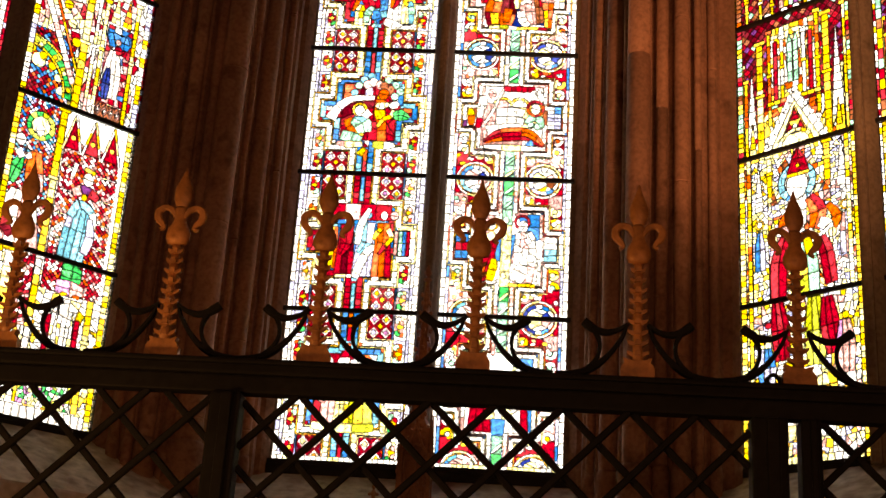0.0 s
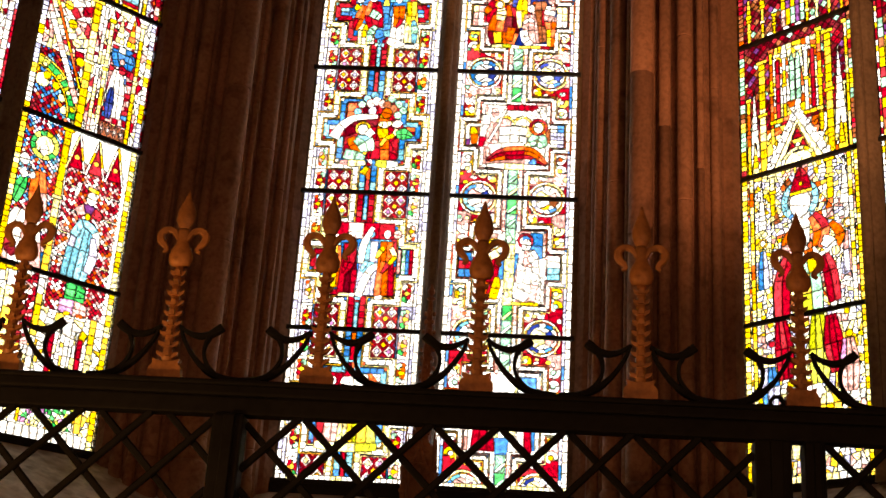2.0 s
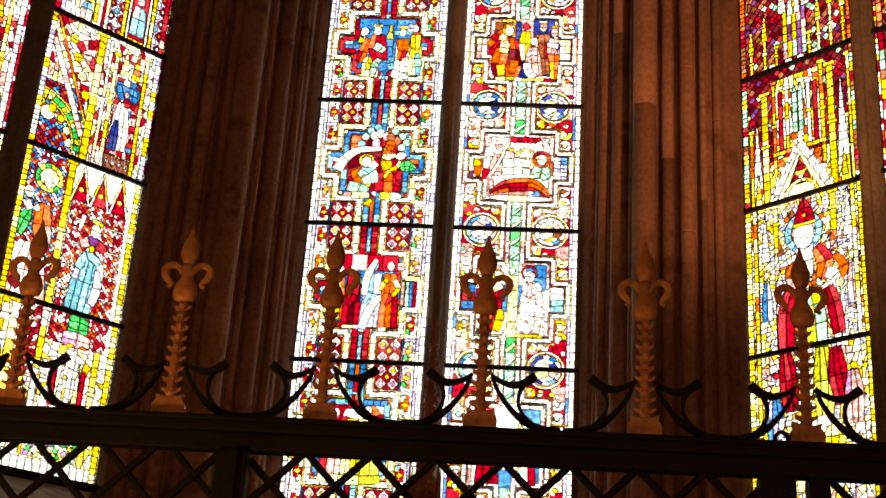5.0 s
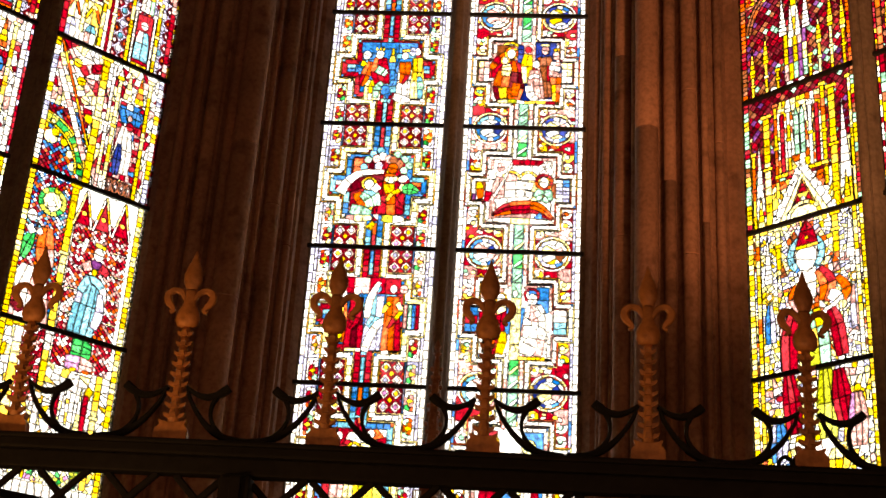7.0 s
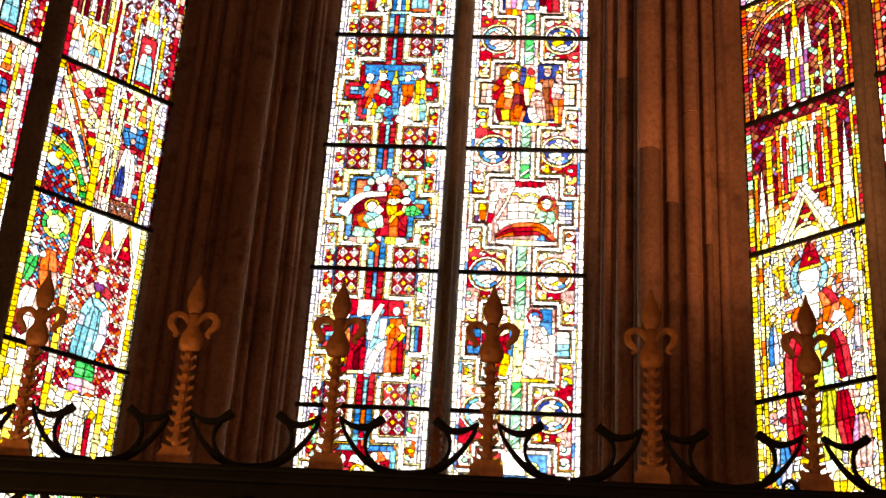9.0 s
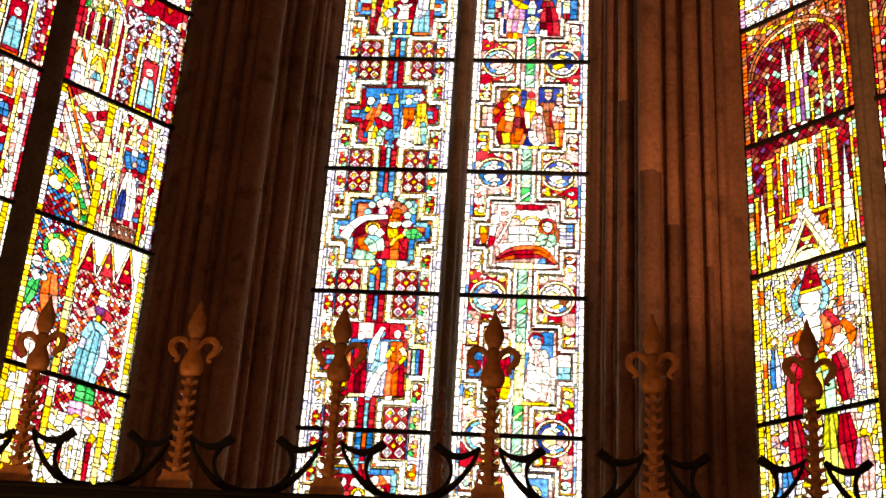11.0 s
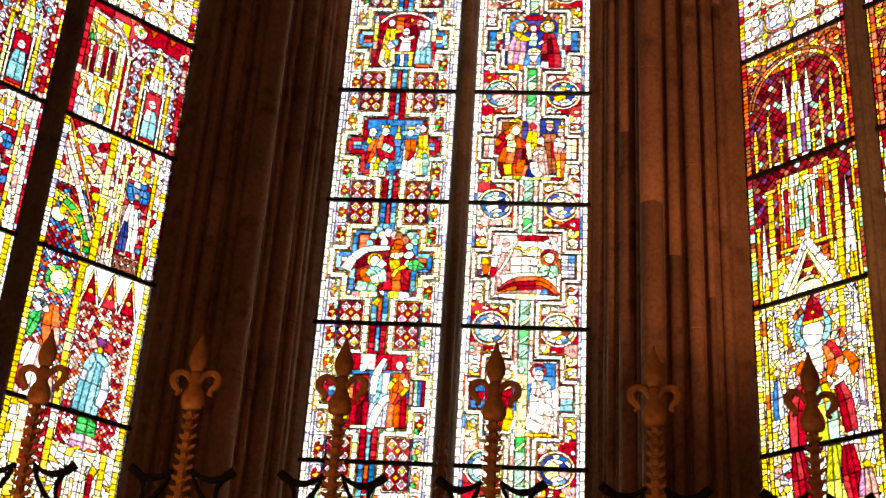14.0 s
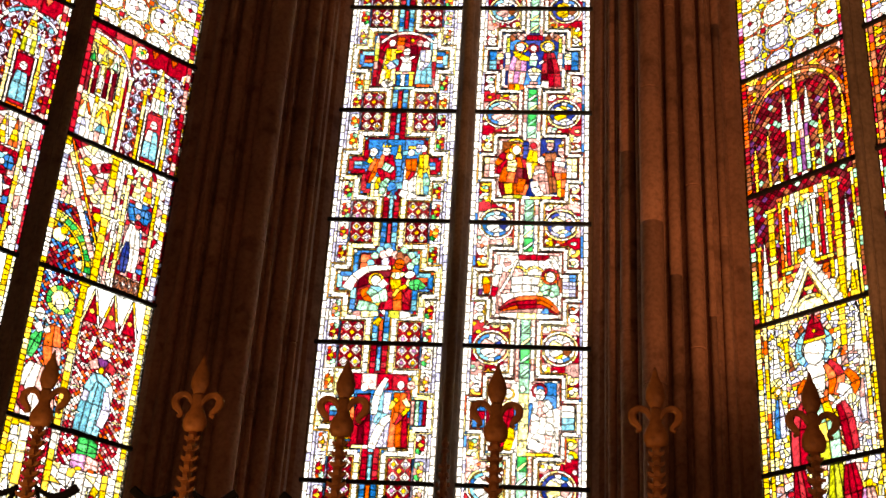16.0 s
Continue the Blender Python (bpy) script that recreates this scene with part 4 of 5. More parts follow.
def scene_offering(g):
    """A crowned red shape on a yellow seat, red and yellow robes before it, blue above."""
    g.grid(0.26, 0.64, 0.74, 0.74, 3, 1, "bbd")
    g.grid(0.45, 0.40, 0.56, 0.68, 1, 3, "bcb")
    g.limb([(0.30, 0.38, 0.05), (0.38, 0.36, 0.05), (0.44, 0.30, 0.05)], "yly", 1, 2)
    g.grid(0.31, 0.22, 0.45, 0.34, 4, 2, "wylwk")
    g.limb([(0.28, 0.34, 0.04), (0.31, 0.44, 0.07), (0.35, 0.56, 0.05)], "oro", 2, 3)
    g.limb([(0.46, 0.36, 0.10), (0.43, 0.48, 0.13), (0.43, 0.60, 0.08)], "rro", 3, 3)
    g.limb([(0.40, 0.50, 0.06), (0.46, 0.47, 0.06), (0.49, 0.45, 0.04)], "we", 1, 3)
    g.limb([(0.41, 0.24, 0.04), (0.42, 0.33, 0.05), (0.46, 0.38, 0.04)], "eye", 1, 2)
    g.limb([(0.27, 0.52, 0.03), (0.30, 0.56, 0.05)], "y", 1, 3)
    g.oval(0.31, 0.62, 0.035, 0.045, "w", 9)
    g.oval(0.42, 0.63, 0.036, 0.045, "w", 9)
    for i in (-1, 0, 1):
        g.add([(0.42 + i * 0.026 - 0.014, 0.665), (0.42 + i * 0.026 + 0.014, 0.665), (0.42 + i * 0.03, 0.705)], "y")
    g.limb([(0.53, 0.56, 0.05), (0.53, 0.62, 0.03), (0.53, 0.69, 0.02)], "y", 1, 3)
    g.figure(0.655, 0.24, 0.62, 0.13, "wrw", "or", -0.02, "w", "", "w")
    g.limb([(0.64, 0.68, 0.05), (0.64, 0.655, 0.06)], "y", 1, 3)
    g.figure(0.76, 0.24, 0.66, 0.11, "yyl", "y", -0.02, "w")
    g.oval(0.70, 0.66, 0.03, 0.045, "p", 8)
    g.limb([(0.785, 0.24, 0.04), (0.78, 0.36, 0.05), (0.765, 0.44, 0.03)], "ec", 1, 2)
    g.limb([(0.56, 0.26, 0.05), (0.63, 0.235, 0.06), (0.71, 0.225, 0.03)], "w", 1, 3)
    g.limb([(0.46, 0.22, 0.03), (0.54, 0.215, 0.035)], "ec", 1, 1)


def scene_altar(g):
    """Yellow and pale blue robes beside a small altar under a white arch on ruby."""
    g.shards(0.27, 0.24, 0.73, 0.74, 0.10, "rrra")
    for x in (0.255, 0.775):
        g.grid(x - 0.02, 0.24, x + 0.02, 0.48, 1, 3, "krk")
        g.grid(x - 0.02, 0.48, x + 0.02, 0.66, 1, 3, "mlw")
        g.add([(x - 0.02, 0.66), (x + 0.02, 0.66), (x, 0.75)], "w")
    g.limb([(0.29, 0.66, 0.03), (0.38, 0.735, 0.03), (0.52, 0.76, 0.035), (0.66, 0.735, 0.03), (0.76, 0.67, 0.03)], "wwk", 1, 2)
    g.grid(0.43, 0.56, 0.50, 0.72, 1, 2, "o")
    g.figure(0.37, 0.26, 0.66, 0.12, "yly", "y", 0.02, "w")
    g.limb([(0.33, 0.24, 0.05), (0.38, 0.28, 0.07), (0.41, 0.24, 0.04)], "w", 1, 3)
    g.limb([(0.36, 0.42, 0.05), (0.42, 0.46, 0.07), (0.45, 0.50, 0.03)], "cp", 1, 3)
    g.limb([(0.42, 0.57, 0.035), (0.48, 0.58, 0.03)], "y", 1, 3)
    g.limb([(0.52, 0.38, 0.09), (0.53, 0.47, 0.07), (0.525, 0.53, 0.05)], "lw", 1, 3)
    g.limb([(0.47, 0.52, 0.03), (0.53, 0.50, 0.035), (0.60, 0.53, 0.025)], "w", 1, 2)
    g.oval(0.525, 0.575, 0.034, 0.042, "w", 9)
    g.grid(0.45, 0.245, 0.60, 0.36, 4, 1, "ybwr")
    g.limb([(0.44, 0.37, 0.03), (0.61, 0.37, 0.03)], "lky", 1, 1)
    g.figure(0.69, 0.26, 0.65, 0.13, "cec", "pw", 0.005, "w")
    g.oval(0.64, 0.66, 0.034, 0.04, "k", 8)
    g.limb([(0.63, 0.25, 0.03), (0.75, 0.25, 0.03)], "ro", 1, 1)
    g.limb([(0.44, 0.225, 0.03), (0.62, 0.225, 0.03)], "ec", 1, 1)
    g.add([(0.55, 0.69), (0.57, 0.66), (0.59, 0.69), (0.57, 0.71)], "y")


def scene_pair(g):
    g.figure(0.40, 0.25, 0.68, 0.14, "gyg", "e", 0)
    g.figure(0.60, 0.25, 0.68, 0.14, "ror", "y", 0)


def scene_cradle(g):
    g.figure(0.36, 0.25, 0.66, 0.15, "rrk", "", 0, "w", "y")
    g.figure(0.64, 0.25, 0.64, 0.15, "rwr", "w", 0, "w", "l")
    g.limb([(0.40, 0.36, 0.06), (0.50, 0.38, 0.08), (0.60, 0.36, 0.06)], "wl", 1, 2)


def scene_visit(g):
    """A red and yellow shape and a rosy kneeling one beside a pale green trunk."""
    g.grid(0.66, 0.56, 0.76, 0.75, 1, 2, "b")
    g.grid(0.80, 0.41, 0.90, 0.59, 1, 2, "cw")
    g.grid(0.10, 0.41, 0.20, 0.59, 1, 3, "bwr")
    g.grid(0.46, 0.22, 0.54, 0.78, 1, 5, "emel")
    for y in (0.30, 0.44, 0.58, 0.70):
        g.oval(0.49, y, 0.022, 0.03, "wl", 7)
    g.limb([(0.30, 0.26, 0.08), (0.33, 0.38, 0.12), (0.36, 0.50, 0.11), (0.38, 0.60, 0.07)], "rro", 3, 3)
    g.limb([(0.38, 0.26, 0.05), (0.40, 0.34, 0.06), (0.41, 0.42, 0.04)], "y", 1, 3)
    g.limb([(0.34, 0.56, 0.05), (0.41, 0.60, 0.06)], "yl", 1, 3)
    g.ring(0.38, 0.66, 0.034, 0.018, 10, "y")
    g.oval(0.38, 0.66, 0.034, 0.042, "w", 9)
    g.limb([(0.28, 0.26, 0.04), (0.28, 0.40, 0.05), (0.27, 0.52, 0.03)], "bcw", 1, 2)
    g.ring(0.62, 0.69, 0.045, 0.022, 10, "r")
    g.limb([(0.62, 0.26, 0.15), (0.64, 0.38, 0.16), (0.65, 0.50, 0.15), (0.63, 0.62, 0.09)], "kkw", 3, 3)
    g.limb([(0.57, 0.55, 0.035), (0.63, 0.54, 0.05), (0.70, 0.57, 0.04)], "kw", 1, 2)
    g.limb([(0.58, 0.38, 0.04), (0.60, 0.47, 0.06), (0.57, 0.52, 0.03)], "wk", 1, 3)
    g.limb([(0.58, 0.26, 0.08), (0.62, 0.33, 0.10), (0.64, 0.38, 0.05)], "w", 1, 3)
    g.oval(0.70, 0.43, 0.036, 0.036, "w", 8)
    g.oval(0.63, 0.66, 0.040, 0.052, "w", 9)
    g.limb([(0.68, 0.62, 0.04), (0.72, 0.56, 0.04)], "w", 1, 3)
    g.limb([(0.53, 0.235, 0.03), (0.74, 0.235, 0.03)], "yoy", 1, 1)


def scene_sleeper(g):
    """A lying shape under a red cover before white cushions and small arches."""
    g.grid(0.27, 0.25, 0.75, 0.74, 3, 3, "wlkw")
    g.grid(0.42, 0.70, 0.68, 0.745, 4, 1, "r")
    g.oval(0.545, 0.725, 0.03, 0.03, "r", 9)
    for x in (0.42, 0.56):
        g.ring(x, 0.58, 0.062, 0.022, 9, "yl", 0.0, 3.14)
    g.oval(0.42, 0.59, 0.05, 0.05, "wk", 8)
    g.limb([(0.30, 0.32, 0.05), (0.31, 0.46, 0.09), (0.33, 0.60, 0.06)], "krk", 2, 3)
    g.oval(0.33, 0.68, 0.034, 0.045, "k", 9)
    g.limb([(0.28, 0.44, 0.025), (0.35, 0.56, 0.025), (0.42, 0.72, 0.02)], "w", 1, 3)
    g.limb([(0.27, 0.58, 0.05), (0.25, 0.66, 0.05)], "bw", 1, 3)
    for y in (0.46, 0.53):
        g.limb([(0.37, y, 0.06), (0.50, y + 0.008, 0.065), (0.60, y, 0.055)], "w", 1, 2)
    g.limb([(0.30, 0.37, 0.10), (0.40, 0.40, 0.07), (0.58, 0.42, 0.05)], "w", 1, 3)
    g.limb([(0.62, 0.44, 0.05), (0.69, 0.47, 0.12), (0.74, 0.41, 0.05)], "e", 2, 3)
    g.ring(0.69, 0.57, 0.052, 0.026, 12, "ro")
    g.ring(0.69, 0.57, 0.038, 0.014, 10, "y")
    g.oval(0.69, 0.565, 0.040, 0.052, "w", 9)
    g.limb([(0.63, 0.66, 0.04), (0.70, 0.70, 0.05), (0.75, 0.63, 0.04)], "wk", 1, 2)
    g.limb([(0.28, 0.29, 0.03), (0.38, 0.34, 0.08), (0.50, 0.36, 0.10), (0.62, 0.36, 0.09), (0.70, 0.32, 0.07), (0.77, 0.27, 0.03)], "rroo", 3, 4)
    g.limb([(0.62, 0.28, 0.03), (0.68, 0.30, 0.05)], "b", 1, 3)
    g.limb([(0.28, 0.255, 0.03), (0.50, 0.25, 0.05), (0.76, 0.25, 0.03)], "wwl", 1, 2)
    g.limb([(0.17, 0.42, 0.04), (0.165, 0.50, 0.055), (0.15, 0.56, 0.03)], "yo", 1, 3)
    g.limb([(0.22, 0.40, 0.04), (0.24, 0.48, 0.05)], "yor", 1, 3)
    g.grid(0.10, 0.41, 0.135, 0.46, 1, 1, "v")
    g.grid(0.79, 0.41, 0.90, 0.59, 2, 3, "wpb")


def scene_gifts(g):
    """A seated red shape with a pale small one, facing robed shapes with crowns."""
    g.grid(0.58, 0.60, 0.76, 0.77, 3, 1, "d")
    g.limb([(0.20, 0.52, 0.04), (0.26, 0.60, 0.06), (0.34, 0.66, 0.05)], "oro", 1, 2)
    g.limb([(0.36, 0.24, 0.16), (0.36, 0.36, 0.22), (0.38, 0.50, 0.18), (0.38, 0.60, 0.09)], "rrao", 4, 3)
    g.limb([(0.30, 0.74, 0.02), (0.38, 0.76, 0.025), (0.45, 0.72, 0.02)], "yo", 1, 2)
    g.ring(0.375, 0.665, 0.042, 0.022, 11, "yo")
    g.oval(0.375, 0.66, 0.038, 0.050, "w", 9)
    g.grid(0.43, 0.58, 0.48, 0.74, 1, 2, "bd")
    g.limb([(0.33, 0.46, 0.06), (0.34, 0.53, 0.07), (0.33, 0.57, 0.05)], "wl", 1, 2)
    g.ring(0.325, 0.60, 0.028, 0.016, 8, "y")
    g.oval(0.325, 0.60, 0.028, 0.034, "w", 8)
    g.limb([(0.32, 0.26, 0.05), (0.31, 0.36, 0.06)], "yl", 1, 3)
    g.limb([(0.41, 0.28, 0.05), (0.43, 0.40, 0.06)], "oyo", 1, 3)
    g.limb([(0.52, 0.40, 0.06), (0.51, 0.55, 0.08), (0.52, 0.66, 0.06)], "lwy", 2, 3)
    g.oval(0.52, 0.70, 0.034, 0.036, "r", 8)
    g.limb([(0.62, 0.26, 0.12), (0.60, 0.38, 0.13), (0.60, 0.52, 0.10)], "kkn", 3, 3)
    g.limb([(0.53, 0.44, 0.03), (0.57, 0.47, 0.035), (0.62, 0.46, 0.03)], "w", 1, 3)
    g.oval(0.59, 0.57, 0.034, 0.042, "w", 9)
    g.limb([(0.60, 0.615, 0.03), (0.64, 0.63, 0.03)], "oy", 1, 3)
    g.limb([(0.70, 0.28, 0.05), (0.685, 0.42, 0.06), (0.68, 0.56, 0.10), (0.67, 0.64, 0.07)], "nrn", 2, 3)
    g.oval(0.665, 0.70, 0.034, 0.05, "k", 9)
    g.limb([(0.625, 0.745, 0.025), (0.70, 0.745, 0.025)], "wl", 1, 3)
    g.limb([(0.765, 0.24, 0.05), (0.765, 0.36, 0.06), (0.76, 0.46, 0.09)], "oyo", 2, 2)
    g.limb([(0.73, 0.46, 0.05), (0.75, 0.54, 0.08), (0.76, 0.60, 0.06)], "kwy", 2, 2)
    g.oval(0.76, 0.65, 0.032, 0.045, "k", 9)
    g.limb([(0.735, 0.70, 0.03), (0.785, 0.71, 0.03)], "y", 1, 2)
    g.limb([(0.53, 0.38, 0.05), (0.55, 0.30, 0.06), (0.60, 0.25, 0.05)], "w", 1, 2)
    g.limb([(0.27, 0.235, 0.03), (0.40, 0.24, 0.04), (0.50, 0.23, 0.03)], "mwl", 1, 2)
    g.limb([(0.50, 0.23, 0.03), (0.64, 0.235, 0.03), (0.76, 0.23, 0.03)], "roy", 1, 2)
    g.grid(0.10, 0.41, 0.19, 0.59, 2, 3, "wlk")
    g.grid(0.81, 0.41, 0.90, 0.59, 2, 3, "wlk")


def scene_font(g):
    """Two haloed robes at a white basin on a blue ground."""
    g.limb([(0.28, 0.70, 0.05), (0.34, 0.745, 0.06), (0.41, 0.70, 0.04)], "kn", 1, 2)
    g.limb([(0.60, 0.70, 0.04), (0.67, 0.745, 0.06), (0.73, 0.70, 0.05)], "kn", 1, 2)
    g.grid(0.43, 0.70, 0.58, 0.75, 3, 1, "crc")
    for x in (0.265, 0.735):
        g.grid(x - 0.015, 0.58, x + 0.015, 0.72, 1, 3, "mlm")
        g.grid(x - 0.022, 0.40, x + 0.022, 0.58, 1, 3, "wkw")
    g.limb([(0.34, 0.25, 0.11), (0.355, 0.40, 0.13), (0.37, 0.54, 0.10)], "ktw", 3, 3)
    g.limb([(0.34, 0.60, 0.06), (0.38, 0.54, 0.06), (0.47, 0.51, 0.04)], "yl", 1, 3)
    g.limb([(0.28, 0.25, 0.05), (0.36, 0.245, 0.06), (0.42, 0.25, 0.04)], "oy", 1, 2)
    g.ring(0.385, 0.63, 0.044, 0.022, 11, "yo")
    g.oval(0.375, 0.63, 0.042, 0.050, "w", 9)
    g.limb([(0.66, 0.25, 0.15), (0.655, 0.38, 0.14), (0.64, 0.52, 0.10), (0.635, 0.58, 0.07)], "rra", 3, 3)
    g.ring(0.62, 0.64, 0.046, 0.022, 11, "y")
    g.oval(0.63, 0.635, 0.042, 0.050, "w", 9)
    g.limb([(0.60, 0.24, 0.06), (0.61, 0.31, 0.05)], "w", 1, 3)
    g.limb([(0.545, 0.47, 0.025), (0.59, 0.50, 0.03)], "wk", 1, 3)
    g.ring(0.495, 0.62, 0.030, 0.022, 9, "r")
    g.oval(0.495, 0.62, 0.030, 0.034, "w", 9)
    g.limb([(0.49, 0.45, 0.05), (0.50, 0.53, 0.06), (0.495, 0.58, 0.03)], "ew", 1, 2)
    g.limb([(0.45, 0.40, 0.015), (0.505, 0.41, 0.05), (0.57, 0.40, 0.015)], "wl", 1, 2)
    g.limb([(0.505, 0.30, 0.03), (0.505, 0.39, 0.10)], "w", 1, 2)
    g.limb([(0.44, 0.255, 0.035), (0.57, 0.255, 0.035)], "wk", 1, 2)
    g.grid(0.47, 0.275, 0.54, 0.30, 2, 1, "wk")
    g.grid(0.10, 0.41, 0.165, 0.59, 1, 2, "cb")
    g.grid(0.835, 0.41, 0.90, 0.59, 1, 2, "bc")
    for x in (0.195, 0.805):
        g.grid(x - 0.03, 0.41, x + 0.03, 0.52, 2, 2, "rwk")
        g.oval(x, 0.54, 0.036, 0.04, "l", 8)


SCENES_L = [scene_feast, scene_messenger, scene_vision, scene_offering, scene_altar, scene_pair]
SCENES_R = [scene_cradle, scene_visit, scene_sleeper, scene_gifts, scene_font, scene_pair]

BARS = [3.168, 4.134, 5.068, 5.978, 6.868, 7.778, 8.66]
HEAD = BARS[-1]


def design(light, row, g):
    if light == "middle_left":
        medallion_panel(g, *(("bcb", "rro", "rrrow") if row % 2 == 0 else ("rrr", "bcb", "bcb")), SCENES_L[row], row == 0)
    elif light == "middle_right":
        vine_panel(g, "eeg", ("rwb", "rkbw", "wkwn", "nkdr", "dbd", "rwb")[row], SCENES_R[row], row == 0)
    elif light in ("left_a", "left_b"):
        (plinth_panel, saint_panel, gable_panel, arcade_panel)[row](g, True) if row < 4 else grisaille_panel(g)
    else:
        (donor_panel, bishop_panel, canopy_panel, spire_panel)[row](g) if row < 4 else grisaille_panel(g)


CAME = 0.0023


def glazed_panel(window, u0, u1, z0, z1, light, row, singles, label):
    """One panel between two saddle bars: came net, joined small panes, and the larger panes one by one."""
    g = Glazing(u1 - u0, z1 - z0, f"{light} {row}")
    design(light, row, g)
    verts, faces = [], []
    pieces, fragments = [], {}
    for p, col, pane in g.pieces:
        fragments.setdefault(pane, []).append(p)
    last = g.count
    for p, col, pane in g.pieces:
        if area(p) > 0.0024 and len(fragments[pane]) == 1:
            x0, x1, y0, y1 = bounds(p)
            cx, cy = (x0 + x1) / 2, (y0 + y1) / 2
            a = (1.5708 if x1 - x0 > y1 - y0 else 0.0) + g.rng.uniform(-0.3, 0.3)
            halves = [h for h in split(p, (cx, cy), (cx + math.cos(a), cy + math.sin(a))) if len(h) > 2]
            for n, h in enumerate(halves):
                last += 1
                fragments[last] = [h]
                pieces.append((h, col, last))
        else:
            pieces.append((p, col, pane))
    pv, pf, wv, wf = [], [], [], []
    for p, col, pane in pieces:
        size = area(p)
        if size < 0.00022 or min(p[0][0], u1 - u0 - p[0][0]) < 0.05 * (u1 - u0):
            continue
        cx, cy = sum(q[0] for q in p) / len(p), sum(q[1] for q in p) / len(p)
        far = max(p, key=lambda q: (q[0] - cx) ** 2 + (q[1] - cy) ** 2)
        reach = math.hypot(far[0] - cx, far[1] - cy)
        lx, ly = (far[0] - cx) / reach, (far[1] - cy) / reach
        broad = size / (4 * reach)
        strokes = 1 + int(size > 0.0005) + int(size > 0.0009) + int(size > 0.0016)
        for i in range(strokes):
            off = broad * (1.5 * (i + g.rng.uniform(0.3, 0.7)) / strokes - 0.75)
            a0, a1 = -reach * g.rng.uniform(0.25, 0.7), reach * g.rng.uniform(0.25, 0.7)
            a = (cx - ly * off + lx * a0, cy + lx * off + ly * a0)
            b = (cx - ly * off * 0.6 + lx * a1, cy + lx * off * 0.6 + ly * a1)
            length = math.hypot(b[0] - a[0], b[1] - a[1])
            if length < 0.006:
                continue
            nx, ny = -(b[1] - a[1]) / length, (b[0] - a[0]) / length
            bend, w = g.rng.uniform(-0.22, 0.22) * length, g.rng.uniform(0.0008, 0.0016)
            m = ((a[0] + b[0]) / 2 + nx * bend, (a[1] + b[1]) / 2 + ny * bend)
            o = len(pv)
            for q, k in ((a, 0.5), (m, 1.0), (b, 0.4)):
                pv += [(u0 + q[0] - nx * w * k, -0.0014, z0 + q[1] - ny * w * k), (u0 + q[0] + nx * w * k, -0.0014, z0 + q[1] + ny * w * k)]
            pf += [(o, o + 2, o + 3, o + 1), (o + 2, o + 4, o + 5, o + 3)]
    sizes = {}
    for p, col, pane in pieces:
        sizes[pane] = sizes.get(pane, 0.0) + area(p)
    alone = set(sorted(sizes, key=lambda q: -sizes[q])[:singles])
    tones = {q: g.rng.random() for q in sizes}
    boxes = {q: [(f, bounds(f)) for f in fragments[q]] for q in sizes}
    gv, gf, gi, gt, keys = [], [], [], [], list(GLASS)
    big = {}
    for p, col, pane in pieces:
        n, half = len(p), CAME * g.rng.uniform(0.8, 1.15)
        for k in range(n):
            a, b = p[k], p[(k + 1) % n]
            length = math.hypot(b[0] - a[0], b[1] - a[1])
            if length < 1e-5:
                continue
            sx, sy = -(b[1] - a[1]) / length * half, (b[0] - a[0]) / length * half
            mx, my = (a[0] + b[0]) / 2 - sx * 0.25, (a[1] + b[1]) / 2 - sy * 0.25
            if len(boxes[pane]) > 1 and any(q[0] <= mx <= q[1] and q[2] <= my <= q[3] and inside(f, mx, my) for f, q in boxes[pane]):
                continue
            o = len(verts)
            verts += [(u0 + a[0], -0.004, z0 + a[1]), (u0 + b[0], -0.004, z0 + b[1]), (u0 + b[0] + sx, -0.003, z0 + b[1] + sy), (u0 + a[0] + sx, -0.003, z0 + a[1] + sy), (u0 + b[0] + sx, 0.002, z0 + b[1] + sy), (u0 + a[0] + sx, 0.002, z0 + a[1] + sy)]
            faces += [(o, o + 1, o + 2, o + 3), (o + 3, o + 2, o + 4, o + 5)]
            # wash strip inside the lead: painted rim, makes the pane's middle look blown pale
            if sizes[pane] > 0.00018:
                deep = min(0.010, 0.17 * math.sqrt(sizes[pane]), 0.35 * length) / half
                o = len(wv)
                wv += [(u0 + a[0], -0.0008, z0 + a[1]), (u0 + b[0], -0.0008, z0 + b[1]), (u0 + b[0] + (sx - sy * 0.6) * deep, -0.0008, z0 + b[1] + (sy + sx * 0.6) * deep), (u0 + a[0] + (sx + sy * 0.6) * deep, -0.0008, z0 + a[1] + (sy - sx * 0.6) * deep)]
                wf.append((o, o + 1, o + 2, o + 3))
        if pane in alone:
            big.setdefault(pane, (col, []))[1].append(p)
            continue
        o = len(gv)
        gv += [(u0 + x, 0, z0 + y) for x, y in p]
        gf.append(tuple(range(o, o + n)))
        gi.append(keys.index(col))
        gt.append(tones[pane])
    net = mesh_object("stained_glass_panel", verts, faces, LEAD, window, label)
    small = mesh_object("small_panes", gv, gf, None, net, "small panes of many-coloured glass", list(GLASS.values()), gi)
    small.data.attributes.new("tone", "FLOAT", "FACE").data.foreach_set("value", gt)
    tagged(small, kind="stuff")
    tagged(mesh_object("painted_lines", pv, pf, PAINT, net, "dark brown brush lines fired onto the glass"), kind="stuff")
    tagged(mesh_object("glow_edge_wash", wv, wf, WASH, net, "thin brown shading brushed along the leads, so pane centres look glowing pale"), kind="stuff")
